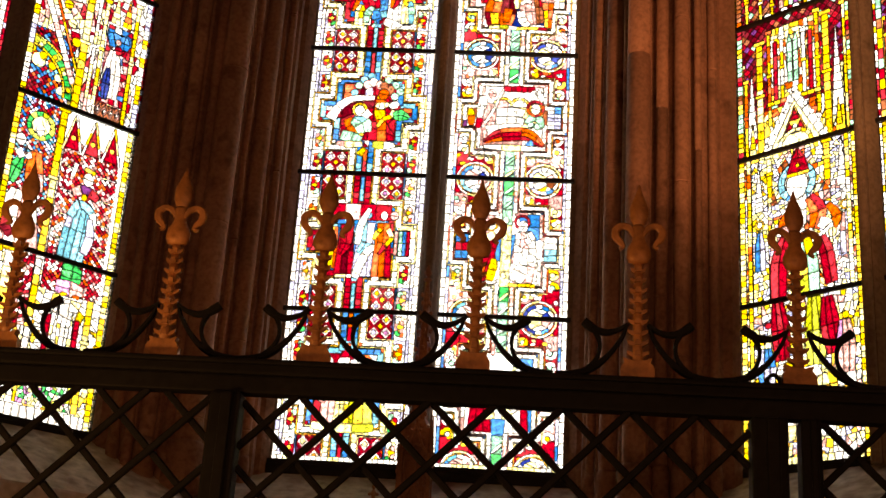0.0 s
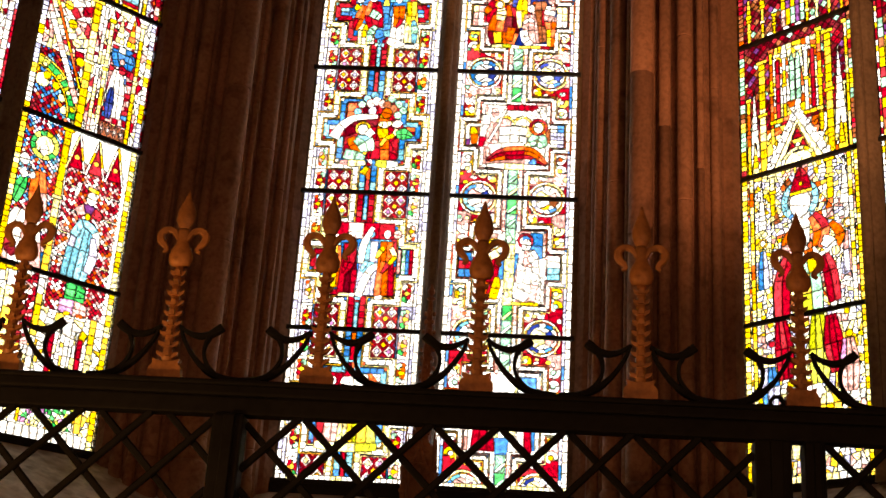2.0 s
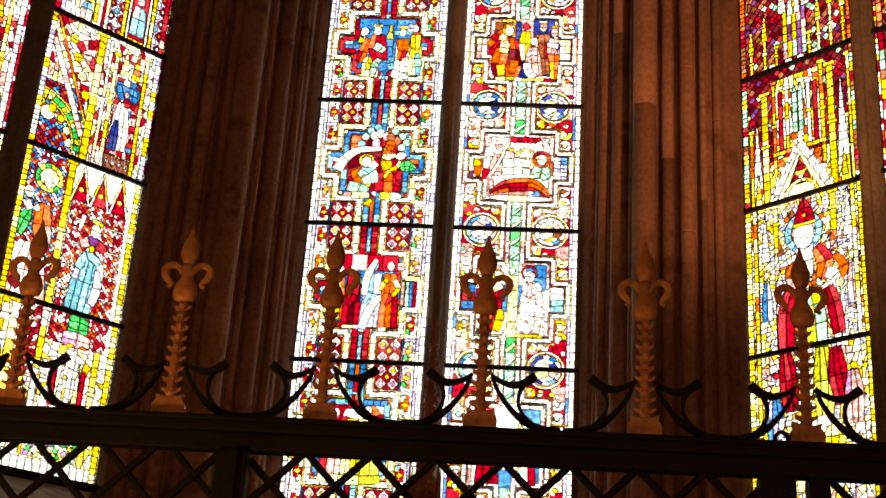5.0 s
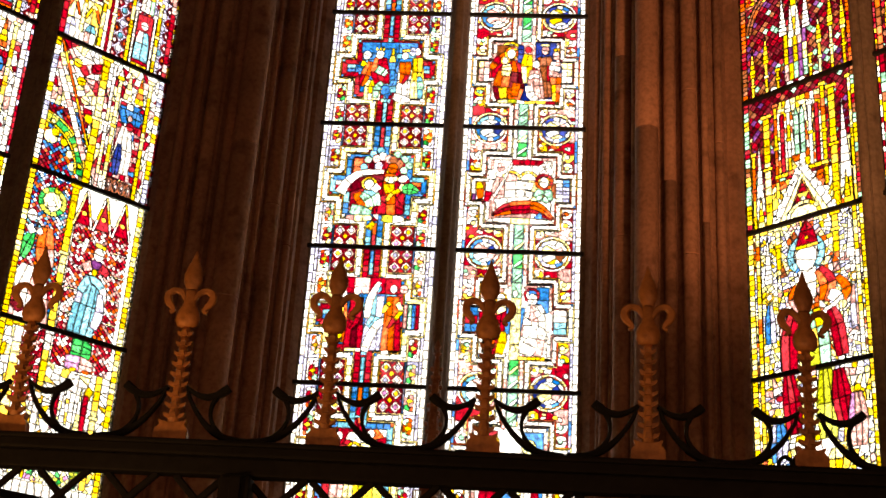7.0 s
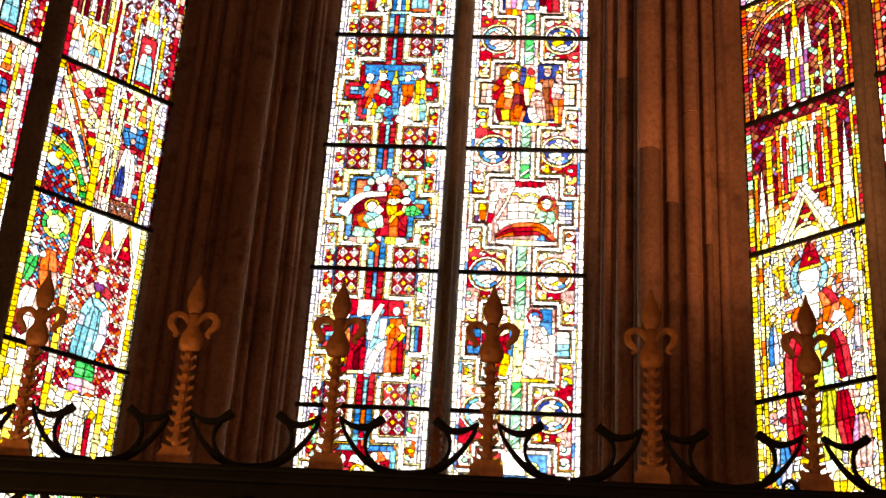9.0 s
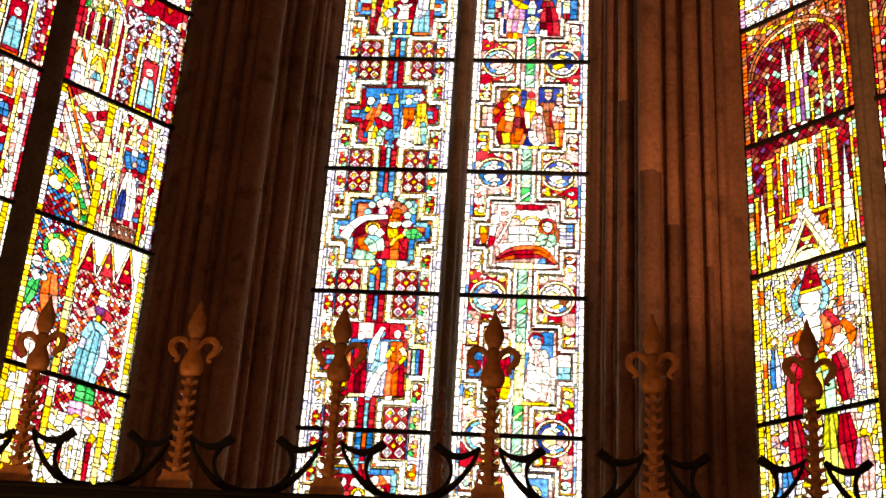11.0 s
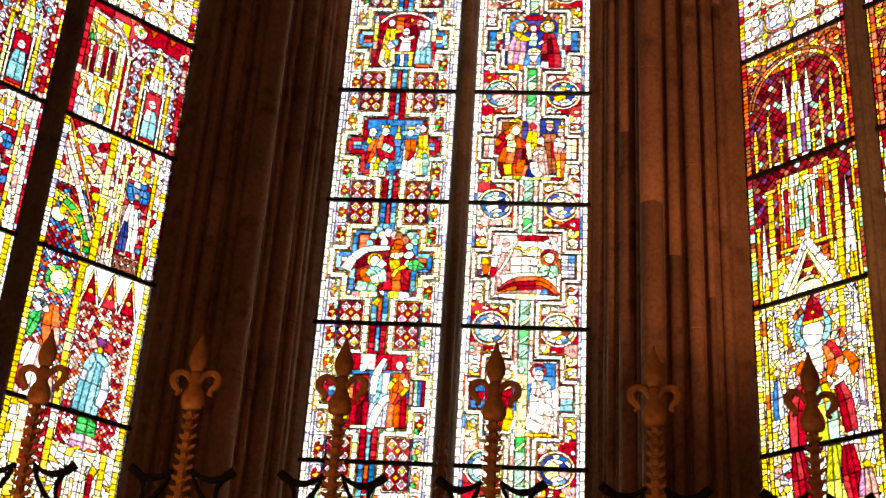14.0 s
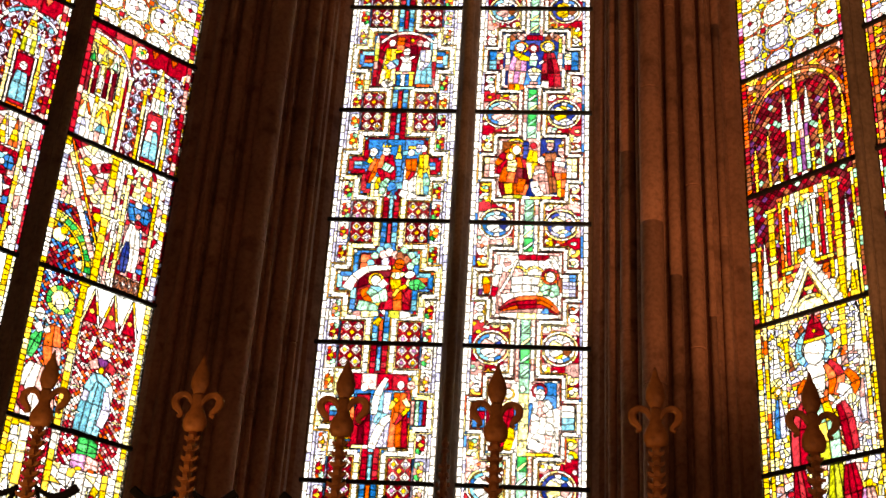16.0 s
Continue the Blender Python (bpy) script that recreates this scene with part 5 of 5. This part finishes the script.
    for q, (col, parts) in big.items():
        cx, cy = parts[0][0]
        pv, pf = [], []
        for p in parts:
            pf.append(tuple(range(len(pv), len(pv) + len(p))))
            pv += [(x - cx, 0, y - cy) for x, y in p]
        pane = mesh_object("pane", pv, pf, GLASS[col], net)
        pane.data.attributes.new("tone", "FLOAT", "FACE").data.foreach_set("value", [tones[q]] * len(pf))
        pane.location = (u0 + cx, 0, z0 + cy)
    return net


def stone_mullion(window, u0, u1):
    """Mullion with hollow sides and a roll towards the chapel."""
    c, h = (u0 + u1) / 2, (u1 - u0) / 2
    bm = bmesh.new()
    prism(bm, [(c - h, -0.02), (c - h * 0.78, -0.06), (c - h * 0.45, -0.09), (c + h * 0.45, -0.09), (c + h * 0.78, -0.06), (c + h, -0.02), (c + h, 0.012), (c + h * 0.4, 0.06), (c - h * 0.4, 0.06), (c - h, 0.012)], BARS[0] - 0.05, HEAD)
    lathe(bm, [(h * 0.5, BARS[0] - 0.05), (h * 0.5, HEAD)], (c, -0.115), 14)
    return part("mullion", bm, STONE_GREY, window, "dark stone mullion with a rounded front")


def window(name, origin, along, lights, label, foot=0.03):
    """A traceried window: u runs along the wall, y outwards."""
    d = Vector((*along, 0)).normalized()
    base = new(name)
    base.matrix_world = Matrix(((d.x, -d.y, 0, origin[0]), (d.y, d.x, 0, origin[1]), (0, 0, 1, 0), (0, 0, 0, 1)))
    tagged(base, label, "window", kind="structure")
    for light, u0, u1, rows in lights:
        for row in range(rows):
            glazed_panel(base, u0, u1, BARS[row], BARS[row + 1], light, row, 26 if rows > 5 else 22, PANEL_LABEL[light])
        for z in BARS[: rows + 1]:
            bm = box(bmesh.new(), (u0 - 0.02, -0.03, z - 0.014), (u1 + 0.02, -0.006, z + 0.014), 0.004)
            part("saddle_bar", bm, SADDLE, base, "black iron saddle bar")
    for (_, _, a, _), (_, b, _, _) in zip(lights, lights[1:]):
        stone_mullion(base, a, b)
    u0, u1 = lights[0][1], lights[-1][2]
    bm = bmesh.new()
    low = BARS[0] - foot
    rail = box(bmesh.new(), (u0 - 0.05, -0.024, low - 0.03), (u1 + 0.05, 0.03, BARS[0] - 0.012), 0.004)
    part("bottom_rail", rail, SADDLE, base, "black iron rail at the foot of the glass")
    ring = [(0.05, low), (-0.02, low - 0.004), (-0.72, low - 0.42), (-0.72, low - 0.62), (0.12, low - 0.62), (0.12, low)]
    a = [bm.verts.new((u0 - 0.35, y, z)) for y, z in ring]
    b = [bm.verts.new((u1 + 0.35, y, z)) for y, z in ring]
    for k in range(len(ring)):
        bm.faces.new((a[k], a[(k + 1) % len(ring)], b[(k + 1) % len(ring)], b[k]))
    bm.faces.new(a[::-1])
    bm.faces.new(b)
    part("window_sill", bm, LIME, base, "steep limewashed stone sill, stained and chipped")
    bm = box(bmesh.new(), (u0 - 0.35, -0.77, low - 0.53), (u1 + 0.35, -0.70, low - 0.42), 0.02)
    part("string_course", bm, LIME, base, "projecting stone moulding under the sill")
    for lo, hi in (((u0 - 0.5, -0.70, 0), (u1 + 0.5, 0.3, low - 0.60)), ((u0 - 0.5, -0.02, HEAD), (u1 + 0.5, 0.3, 9.7))):
        part("wall", box(bmesh.new(), lo, hi), STONE_GREY, base)
    for lo, hi in (((u0 - 0.5, 0.0, low - 0.6), (u0, 0.03, HEAD)), ((u1, 0.0, low - 0.6), (u1 + 0.5, 0.03, HEAD))):
        part("jamb", box(bmesh.new(), lo, hi), STONE_GREY, base)
    return base


PANEL_LABEL = {
    "middle_left": "leaded panel, stepped cross medallion on diamond lattice",
    "middle_right": "leaded panel, pale vine scrolls round a stepped frame",
    "left_a": "leaded panel with yellow gothic canopy work", "left_b": "leaded panel with yellow gothic canopy work",
    "right_a": "leaded panel with golden shafts and pinnacles", "right_b": "leaded panel with golden shafts and pinnacles",
}
window("window_1", (0, 7.785), (1, 0), [("middle_left", -1.415, -0.596, 6), ("middle_right", -0.458, 0.345, 6)], "tall two-light stained glass window with stepped medallions", 0.07)
window("window_2", (-2.92, 6.725), (0.535, 0.558), [("left_a", -0.955, -0.155, 5), ("left_b", -0.03, 0.785, 5)], "tall two-light stained glass window with gothic canopies")
window("window_3", (1.36, 7.385), (0.56, -0.53), [("right_a", -0.035, 0.80, 5), ("right_b", 0.915, 1.71, 5)], "tall two-light stained glass window, mostly golden yellow")


# ---- clustered piers between the windows ----
AXIS = -0.525


def jointed(r, z0, z1, courses, seed):
    """Lathe rows of a shaft built from drums, with slightly sunk joints."""
    rng, rows, z = random.Random(seed), [(r, z0)], z0
    while z < z1 - courses:
        z += courses * rng.uniform(0.75, 1.25)
        w = rng.uniform(-0.0012, 0.0012)
        rows += [(r + w, z - 0.006), (r - 0.004, z - 0.002), (r - 0.004, z + 0.002), (r + w, z + 0.006)]
    return rows + [(r, z1)]


def pier(mirror):
    f = (lambda x: 2 * AXIS - x) if mirror else (lambda x: x)
    base = new("clustered_pier")
    tagged(base, "brown sandstone pier of clustered round shafts, soot-stained", "pier", "piers between windows", "structure")
    back = [(-1.50, 7.84), (-1.425, 7.775), (-1.47, 7.73), (-1.50, 7.72), (-1.505, 7.66), (-1.57, 7.62), (-1.575, 7.57), (-1.66, 7.57), (-1.70, 7.50), (-1.72, 7.43), (-1.74, 7.37), (-1.86, 7.34),
            (-1.89, 7.31), (-1.96, 7.30), (-1.98, 7.26), (-2.09, 7.25), (-2.10, 7.22), (-2.16, 7.20), (-2.19, 7.23), (-2.24, 7.22), (-2.27, 7.26), (-2.32, 7.245), (-2.372, 7.284), (-2.33, 7.37), (-1.9, 7.95)]
    bm = prism(bmesh.new(), [(f(x), y) for x, y in back], 0, 9.7)
    part("core", bm, STONE, base, "stepped and hollowed stone core")
    for n, (x, y, r, course) in enumerate(((-1.777, 7.285, 0.074, 1.05), (-1.645, 7.53, 0.056, 1.3), (-1.712, 7.415, 0.022, 1.4), (-1.918, 7.275, 0.038, 1.2), (-2.032, 7.215, 0.046, 1.35), (-1.545, 7.625, 0.026, 1.5), (-2.125, 7.19, 0.022, 1.3), (-2.215, 7.215, 0.028, 1.4))):
        if n == 0 and not mirror:
            x, r = x - 0.036, r + 0.012
        bm = lathe(bmesh.new(), jointed(r, 0, 9.7, course, n + 20 * mirror), (f(x), y), 20 if r > 0.04 else 12)
        shaft = part("shaft", bm, STONE, base, smooth=True)
        shaft.data.set_sharp_from_angle(angle=radians(40))
        foot = [(r * 1.02, 3.16), (r * 1.25, 3.14), (r * 1.42, 3.10), (r * 1.3, 3.06), (r * 1.22, 3.02), (r * 1.5, 2.97), (r * 1.62, 2.90), (r * 1.55, 2.86)]
        part("shaft_base", lathe(bmesh.new(), foot[::-1], (f(x), y), 16), STONE, base, smooth=True)
    return base


pier(0)
pier(1)

# ---- the rest of the shell ----
for name, lo, hi, mat, label in (
    ("floor", (-6.2, -5.2, -0.2), (5.2, 9.2, 0.0), FLOOR, "worn grey stone floor"),
    ("ceiling", (-6.2, -5.2, 9.7), (5.2, 9.2, 9.9), STONE_GREY, "plain stone ceiling"),
    ("wall_west", (-6.2, -5.2, 0), (-5.9, 9.2, 9.7), STONE_GREY, "plain stone wall"),
    ("wall_east", (4.9, -5.2, 0), (5.2, 9.2, 9.7), STONE_GREY, "plain stone wall"),
    ("wall_south", (-5.9, -5.2, 0), (4.9, -4.9, 9.7), STONE_GREY, "plain stone wall"),
):
    tagged(part(name, box(bmesh.new(), lo, hi), mat), label, kind="structure")
for name, plan in (("wall_north_west", [(-3.85, 5.75), (-3.62, 5.60), (-5.9, 5.2), (-5.9, 5.6)]), ("wall_north_east", [(2.78, 5.83), (2.58, 5.68), (4.9, 5.2), (4.9, 5.6)])):
    tagged(part(name, prism(bmesh.new(), plan, 0, 9.7), STONE_GREY), "plain stone wall beside the window", kind="structure")


# ---- carved retable with its pinnacle ----
def retable():
    base = new("carved_retable")
    tagged(base, "reddish-brown carved wooden gothic retable with a tall pinnacle", "altarpiece")
    x, y = -0.463, 6.84
    base.location = (x, y, 0)
    x, y = 0, 0
    part("altar_block", box(bmesh.new(), (x - 0.9, y - 0.55, 0), (x + 0.9, y + 0.10, 1.05), 0.02), STONE_GREY, base)
    part("predella", box(bmesh.new(), (x - 0.42, y - 0.14, 1.05), (x + 0.42, y + 0.10, 2.45), 0.02), WOOD, base)
    bm = bmesh.new()
    box(bm, (x - 0.07, y - 0.06, 2.45), (x + 0.07, y + 0.06, 3.20), 0.008)
    part("pinnacle_core", bm, WOOD, base)
    for sx in (-1, 1):
        for sy in (-1, 1):
            cx, cy = x + sx * 0.076, y + sy * 0.075
            bm = box(bmesh.new(), (cx - 0.014, cy - 0.014, 2.45), (cx + 0.014, cy + 0.014, 3.06), 0.004)
            lathe(bm, [(0.021, 3.06), (0.021, 3.08), (0.012, 3.10), (0.003, 3.30)], (cx, cy), 4)
            for z in (2.70, 2.95):
                box(bm, (cx - 0.019, cy - 0.019, z), (cx + 0.019, cy + 0.019, z + 0.02), 0.003)
            part("buttress", bm, WOOD, base)
    for z0, z1, w in ((2.55, 2.86, 0.058), (2.89, 3.14, 0.054)):
        bm = bmesh.new()
        for sx in (-1, 1):
            band(bm, [(x + sx * w, z0, 0.012), (x + sx * w, z0 + (z1 - z0) * 0.55, 0.012), (x + sx * w * 0.7, z0 + (z1 - z0) * 0.8, 0.012), (x, z1 - 0.03, 0.012)], y - 0.068, 0.02)
            band(bm, [(x + sx * (w + 0.022), z0 + (z1 - z0) * 0.62, 0.014), (x + sx * w * 0.5, z1 - 0.02, 0.014), (x, z1 + 0.09, 0.014)], y - 0.075, 0.026)
            for k in range(4):
                t = k / 4
                bmesh.ops.create_icosphere(bm, subdivisions=1, radius=0.011, matrix=Matrix.Translation((x + sx * (w + 0.026) * (1 - t), y - 0.078, z0 + (z1 - z0) * 0.62 + t * ((z1 - z0) * 0.38 + 0.09))))
        box(bm, (x - 0.006, y - 0.074, z0), (x + 0.006, y - 0.06, z1 - 0.06))
        part("gable_tracery", bm, WOOD, base, "carved pointed arch under a crocketed gable")
    bm = lathe(bmesh.new(), [(0.066, 3.20), (0.070, 3.22), (0.050, 3.25), (0.036, 3.40), (0.027, 3.70), (0.018, 3.95), (0.012, 4.03), (0.026, 4.045), (0.010, 4.06), (0.022, 4.085), (0.003, 4.13)], (x, y), 8)
    for k in range(14):
        z, r = 3.28 + 0.052 * k, 0.056 - 0.0024 * k
        for q in range(4):
            a = q * 1.5708 + 0.785 * (1 + k % 2)
            bmesh.ops.create_icosphere(bm, subdivisions=1, radius=0.012, matrix=Matrix.Translation((x + r * math.cos(a), y + r * math.sin(a), z)) @ Matrix.Diagonal((1, 1, 1.3, 1)))
    part("spire", bm, WOOD, base, "crocketed wooden spire with a finial")
    bm = lathe(bmesh.new(), [(0.022, 2.45), (0.014, 2.50), (0.012, 2.74), (0.024, 2.76), (0.010, 2.78), (0.009, 2.83), (0.020, 2.85), (0.006, 2.87), (0.012, 2.885), (0.002, 2.91)], (-0.21, 0), 8)
    for q in range(4):
        bmesh.ops.create_icosphere(bm, subdivisions=1, radius=0.010, matrix=Matrix.Translation((-0.21 + 0.021 * math.cos(q * 1.5708), 0.021 * math.sin(q * 1.5708), 2.845)))
    part("side_finial", bm, WOOD, base, "small reddish carved finial")
    return base


retable()


# ---- wrought-iron grille ----
GY = 2.30
TOP = 2.331


def grille():
    base = new("wrought_iron_grille")
    tagged(base, "black wrought-iron chapel grille with diagonal lattice bars", "grille")
    x0, x1 = -3.0, 2.55
    bm = box(bmesh.new(), (x0, GY - 0.024, 2.300), (x1, GY + 0.024, TOP), 0.006)
    box(bm, (x0, GY - 0.034, 2.318), (x1, GY + 0.034, TOP - 0.002), 0.004)
    part("top_rail", bm, IRON, base, "heavy moulded black iron rail")
    part("lower_rail", box(bmesh.new(), (x0, GY - 0.018, 2.266), (x1, GY + 0.018, 2.300), 0.004), IRON, base)
    part("foot_rail", box(bmesh.new(), (x0, GY - 0.02, 0.10), (x1, GY + 0.02, 0.16), 0.006), IRON, base)
    posts = [(-1.62, -1.56), (-0.491, -0.433), (0.500, 0.565), (0.588, 0.625), (1.72, 1.78)]
    for a, b in posts + [(x0, x0 + 0.06), (x1 - 0.06, x1)]:
        bm = box(bmesh.new(), (a, GY - 0.026, 0), (b, GY + 0.026, 2.267), 0.006)
        box(bm, (a + 0.4 * (b - a), GY - 0.034, 0), (a + 0.75 * (b - a), GY - 0.02, 2.264), 0.003)
        part("post", bm, IRON, base)
    bays = [(-2.94, -1.62, -1.66), (-1.56, -0.491, -0.531), (-0.433, 0.500, -0.266), (0.625, 1.72, 0.688), (1.78, 2.49, 1.80)]
    for a, b, node in bays:
        pitch = 0.1305 if node < -0.5 else 0.1225
        lo, hi, zn = 0.16, 2.267, 2.218 if node < -0.5 else 2.210
        for sign in (1, -1):
            k = -40
            while k < 60:
                x_top = node + k * pitch + sign * (hi - zn)
                # a bar leaves the top rail and runs down, over the bay's width
                xt, zt = x_top, hi
                xb, zb = x_top - sign * (hi - lo), lo
                pts = sorted(((xt, zt), (xb, zb)))
                (xa, za), (xc, zc) = pts
                k += 1
                if xc <= a + 0.01 or xa >= b - 0.01:
                    continue
                slope = (zc - za) / (xc - xa)
                if xa < a:
                    za, xa = za + slope * (a - xa), a
                if xc > b:
                    zc, xc = zc - slope * (xc - b), b
                if xc - xa < 0.02:
                    continue
                yy = GY - 0.005 if sign > 0 else GY + 0.006
                bm = band(bmesh.new(), [(xa, za, 0.0135), ((xa + xc) / 2, (za + zc) / 2, 0.0135), (xc, zc, 0.0135)], yy, 0.0105, 1)
                part("lattice_bar", bm, IRON, base)
    bm = band(bmesh.new(), [(0.534, TOP - 0.004, 0.007), (0.534, TOP + 0.012, 0.007), (0.545, TOP + 0.021, 0.007), (0.556, TOP + 0.012, 0.007), (0.556, TOP - 0.004, 0.007)], GY, 0.012, 5)
    part("staple", bm, IRON, base, "small iron loop on the rail")
    return base


grille()


def scrolls(x):
    """Forged scrolls from one spike's stem down to the rail, on both sides."""
    base = new("forged_scrollwork")
    base.location = (x, GY, TOP)
    tagged(base, "black forged iron scrolls curling from the spike to the rail", "scrollwork", "scrolls along the grille")
    for s in (-1, 1):
        bm = band(bmesh.new(), [(s * 0.020, 0.102, 0.006), (s * 0.030, 0.078, 0.008), (s * 0.052, 0.046, 0.010), (s * 0.080, 0.020, 0.013), (s * 0.112, 0.007, 0.013), (s * 0.150, 0.004, 0.010)], 0, 0.014)
        part("garland", bm, IRON, base)
        bm = band(bmesh.new(), [(s * 0.018, 0.106, 0.007), (s * 0.036, 0.094, 0.009), (s * 0.056, 0.088, 0.012), (s * 0.076, 0.091, 0.014), (s * 0.092, 0.101, 0.017), (s * 0.101, 0.108, 0.016)], 0, 0.014)
        part("hook", bm, IRON, base)
        bm = band(bmesh.new(), [(s * 0.078, 0.088, 0.011), (s * 0.071, 0.070, 0.008), (s * 0.071, 0.050, 0.007), (s * 0.080, 0.030, 0.009), (s * 0.096, 0.013, 0.012), (s * 0.112, 0.006, 0.012)], 0, 0.013)
        part("tendril", bm, IRON, base)
    return base


def spike(x):
    base = new("fleur_de_lis_spike")
    base.location = (x, GY, TOP)
    tagged(base, "worn gilded iron fleur-de-lis spike with leafy stem", "grille spike", "spikes along the grille")
    foot = [(-0.032, 0), (0.032, 0), (0.0315, 0.020), (0.024, 0.030), (0.027, 0.040), (0.018, 0.036), (0.010, 0.034), (-0.010, 0.034), (-0.018, 0.036), (-0.027, 0.040), (-0.024, 0.030), (-0.0315, 0.020)]
    part("foot", slab(bmesh.new(), foot, -0.010, 0.010), GILT, base, "gilded block with turned-up ears")
    part("stem", lathe(bmesh.new(), [(0.012, 0.03), (0.0095, 0.06), (0.0088, 0.235)], (0, 0), 10, 0.8), GILT, base, smooth=True)
    for k in range(9):
        z, w = 0.042 + 0.0205 * k, 0.0212 - 0.0007 * k
        bm = lathe(bmesh.new(), [(0.0070, z - 0.004), (0.0098, z + 0.004), (0.0088, z + 0.010), (0.0068, z + 0.013)], (0, 0), 8, 0.8)
        for s in (-1, 1):
            slab(bm, [(s * 0.005, z), (s * w * 0.55, z + 0.001), (s * w * 0.92, z + 0.006), (s * w, z + 0.013), (s * w * 0.72, z + 0.0105), (s * 0.005, z + 0.009)], -0.005, 0.005)
        slab(bm, [(-0.006, z + 0.002), (0.006, z + 0.002), (0.004, z + 0.012), (-0.004, z + 0.012)], -0.013, -0.004)
        part("leaf_collar", bm, GILT, base, "gilded collar with curled leaf tips")
    ball = [(0.009, 0.226), (0.019, 0.229), (0.0238, 0.239), (0.0240, 0.250), (0.020, 0.262), (0.0135, 0.273), (0.0115, 0.285), (0.0125, 0.300), (0.010, 0.306)]
    part("bulb", lathe(bmesh.new(), ball, (0, 0), 16, 0.62), GILT, base, smooth=True)
    for s in (-1, 1):
        bm = band(bmesh.new(), [(s * 0.008, 0.282, 0.008), (s * 0.018, 0.299, 0.012), (s * 0.032, 0.304, 0.013), (s * 0.044, 0.295, 0.015), (s * 0.043, 0.280, 0.015), (s * 0.033, 0.268, 0.011), (s * 0.030, 0.261, 0.008), (s * 0.037, 0.257, 0.006)], 0, 0.010, 5)
        part("curled_leaf", bm, GILT, base)
    tip = [(0.009, 0.302), (0.013, 0.310), (0.019, 0.324), (0.0195, 0.336), (0.015, 0.352), (0.007, 0.370), (0.0015, 0.390)]
    part("lance_leaf", lathe(bmesh.new(), tip, (0, 0), 14, 0.5), GILT, base, smooth=True)
    return base


first_spike, first_scroll = None, None
for k in range(-5, 9):
    x = -0.608 + 0.2998 * k + {0: 0.010, 3: 0.005}.get(k, 0.0)
    if not first_spike:
        first_spike, first_scroll = spike(x), scrolls(x)
    else:
        lean = random.uniform(-0.15, 0.15)
        copy_thing(first_spike, pose(x, GY, TOP, 0, lean, random.uniform(-6, 6)))
        copy_thing(first_scroll, pose(x, GY, TOP))
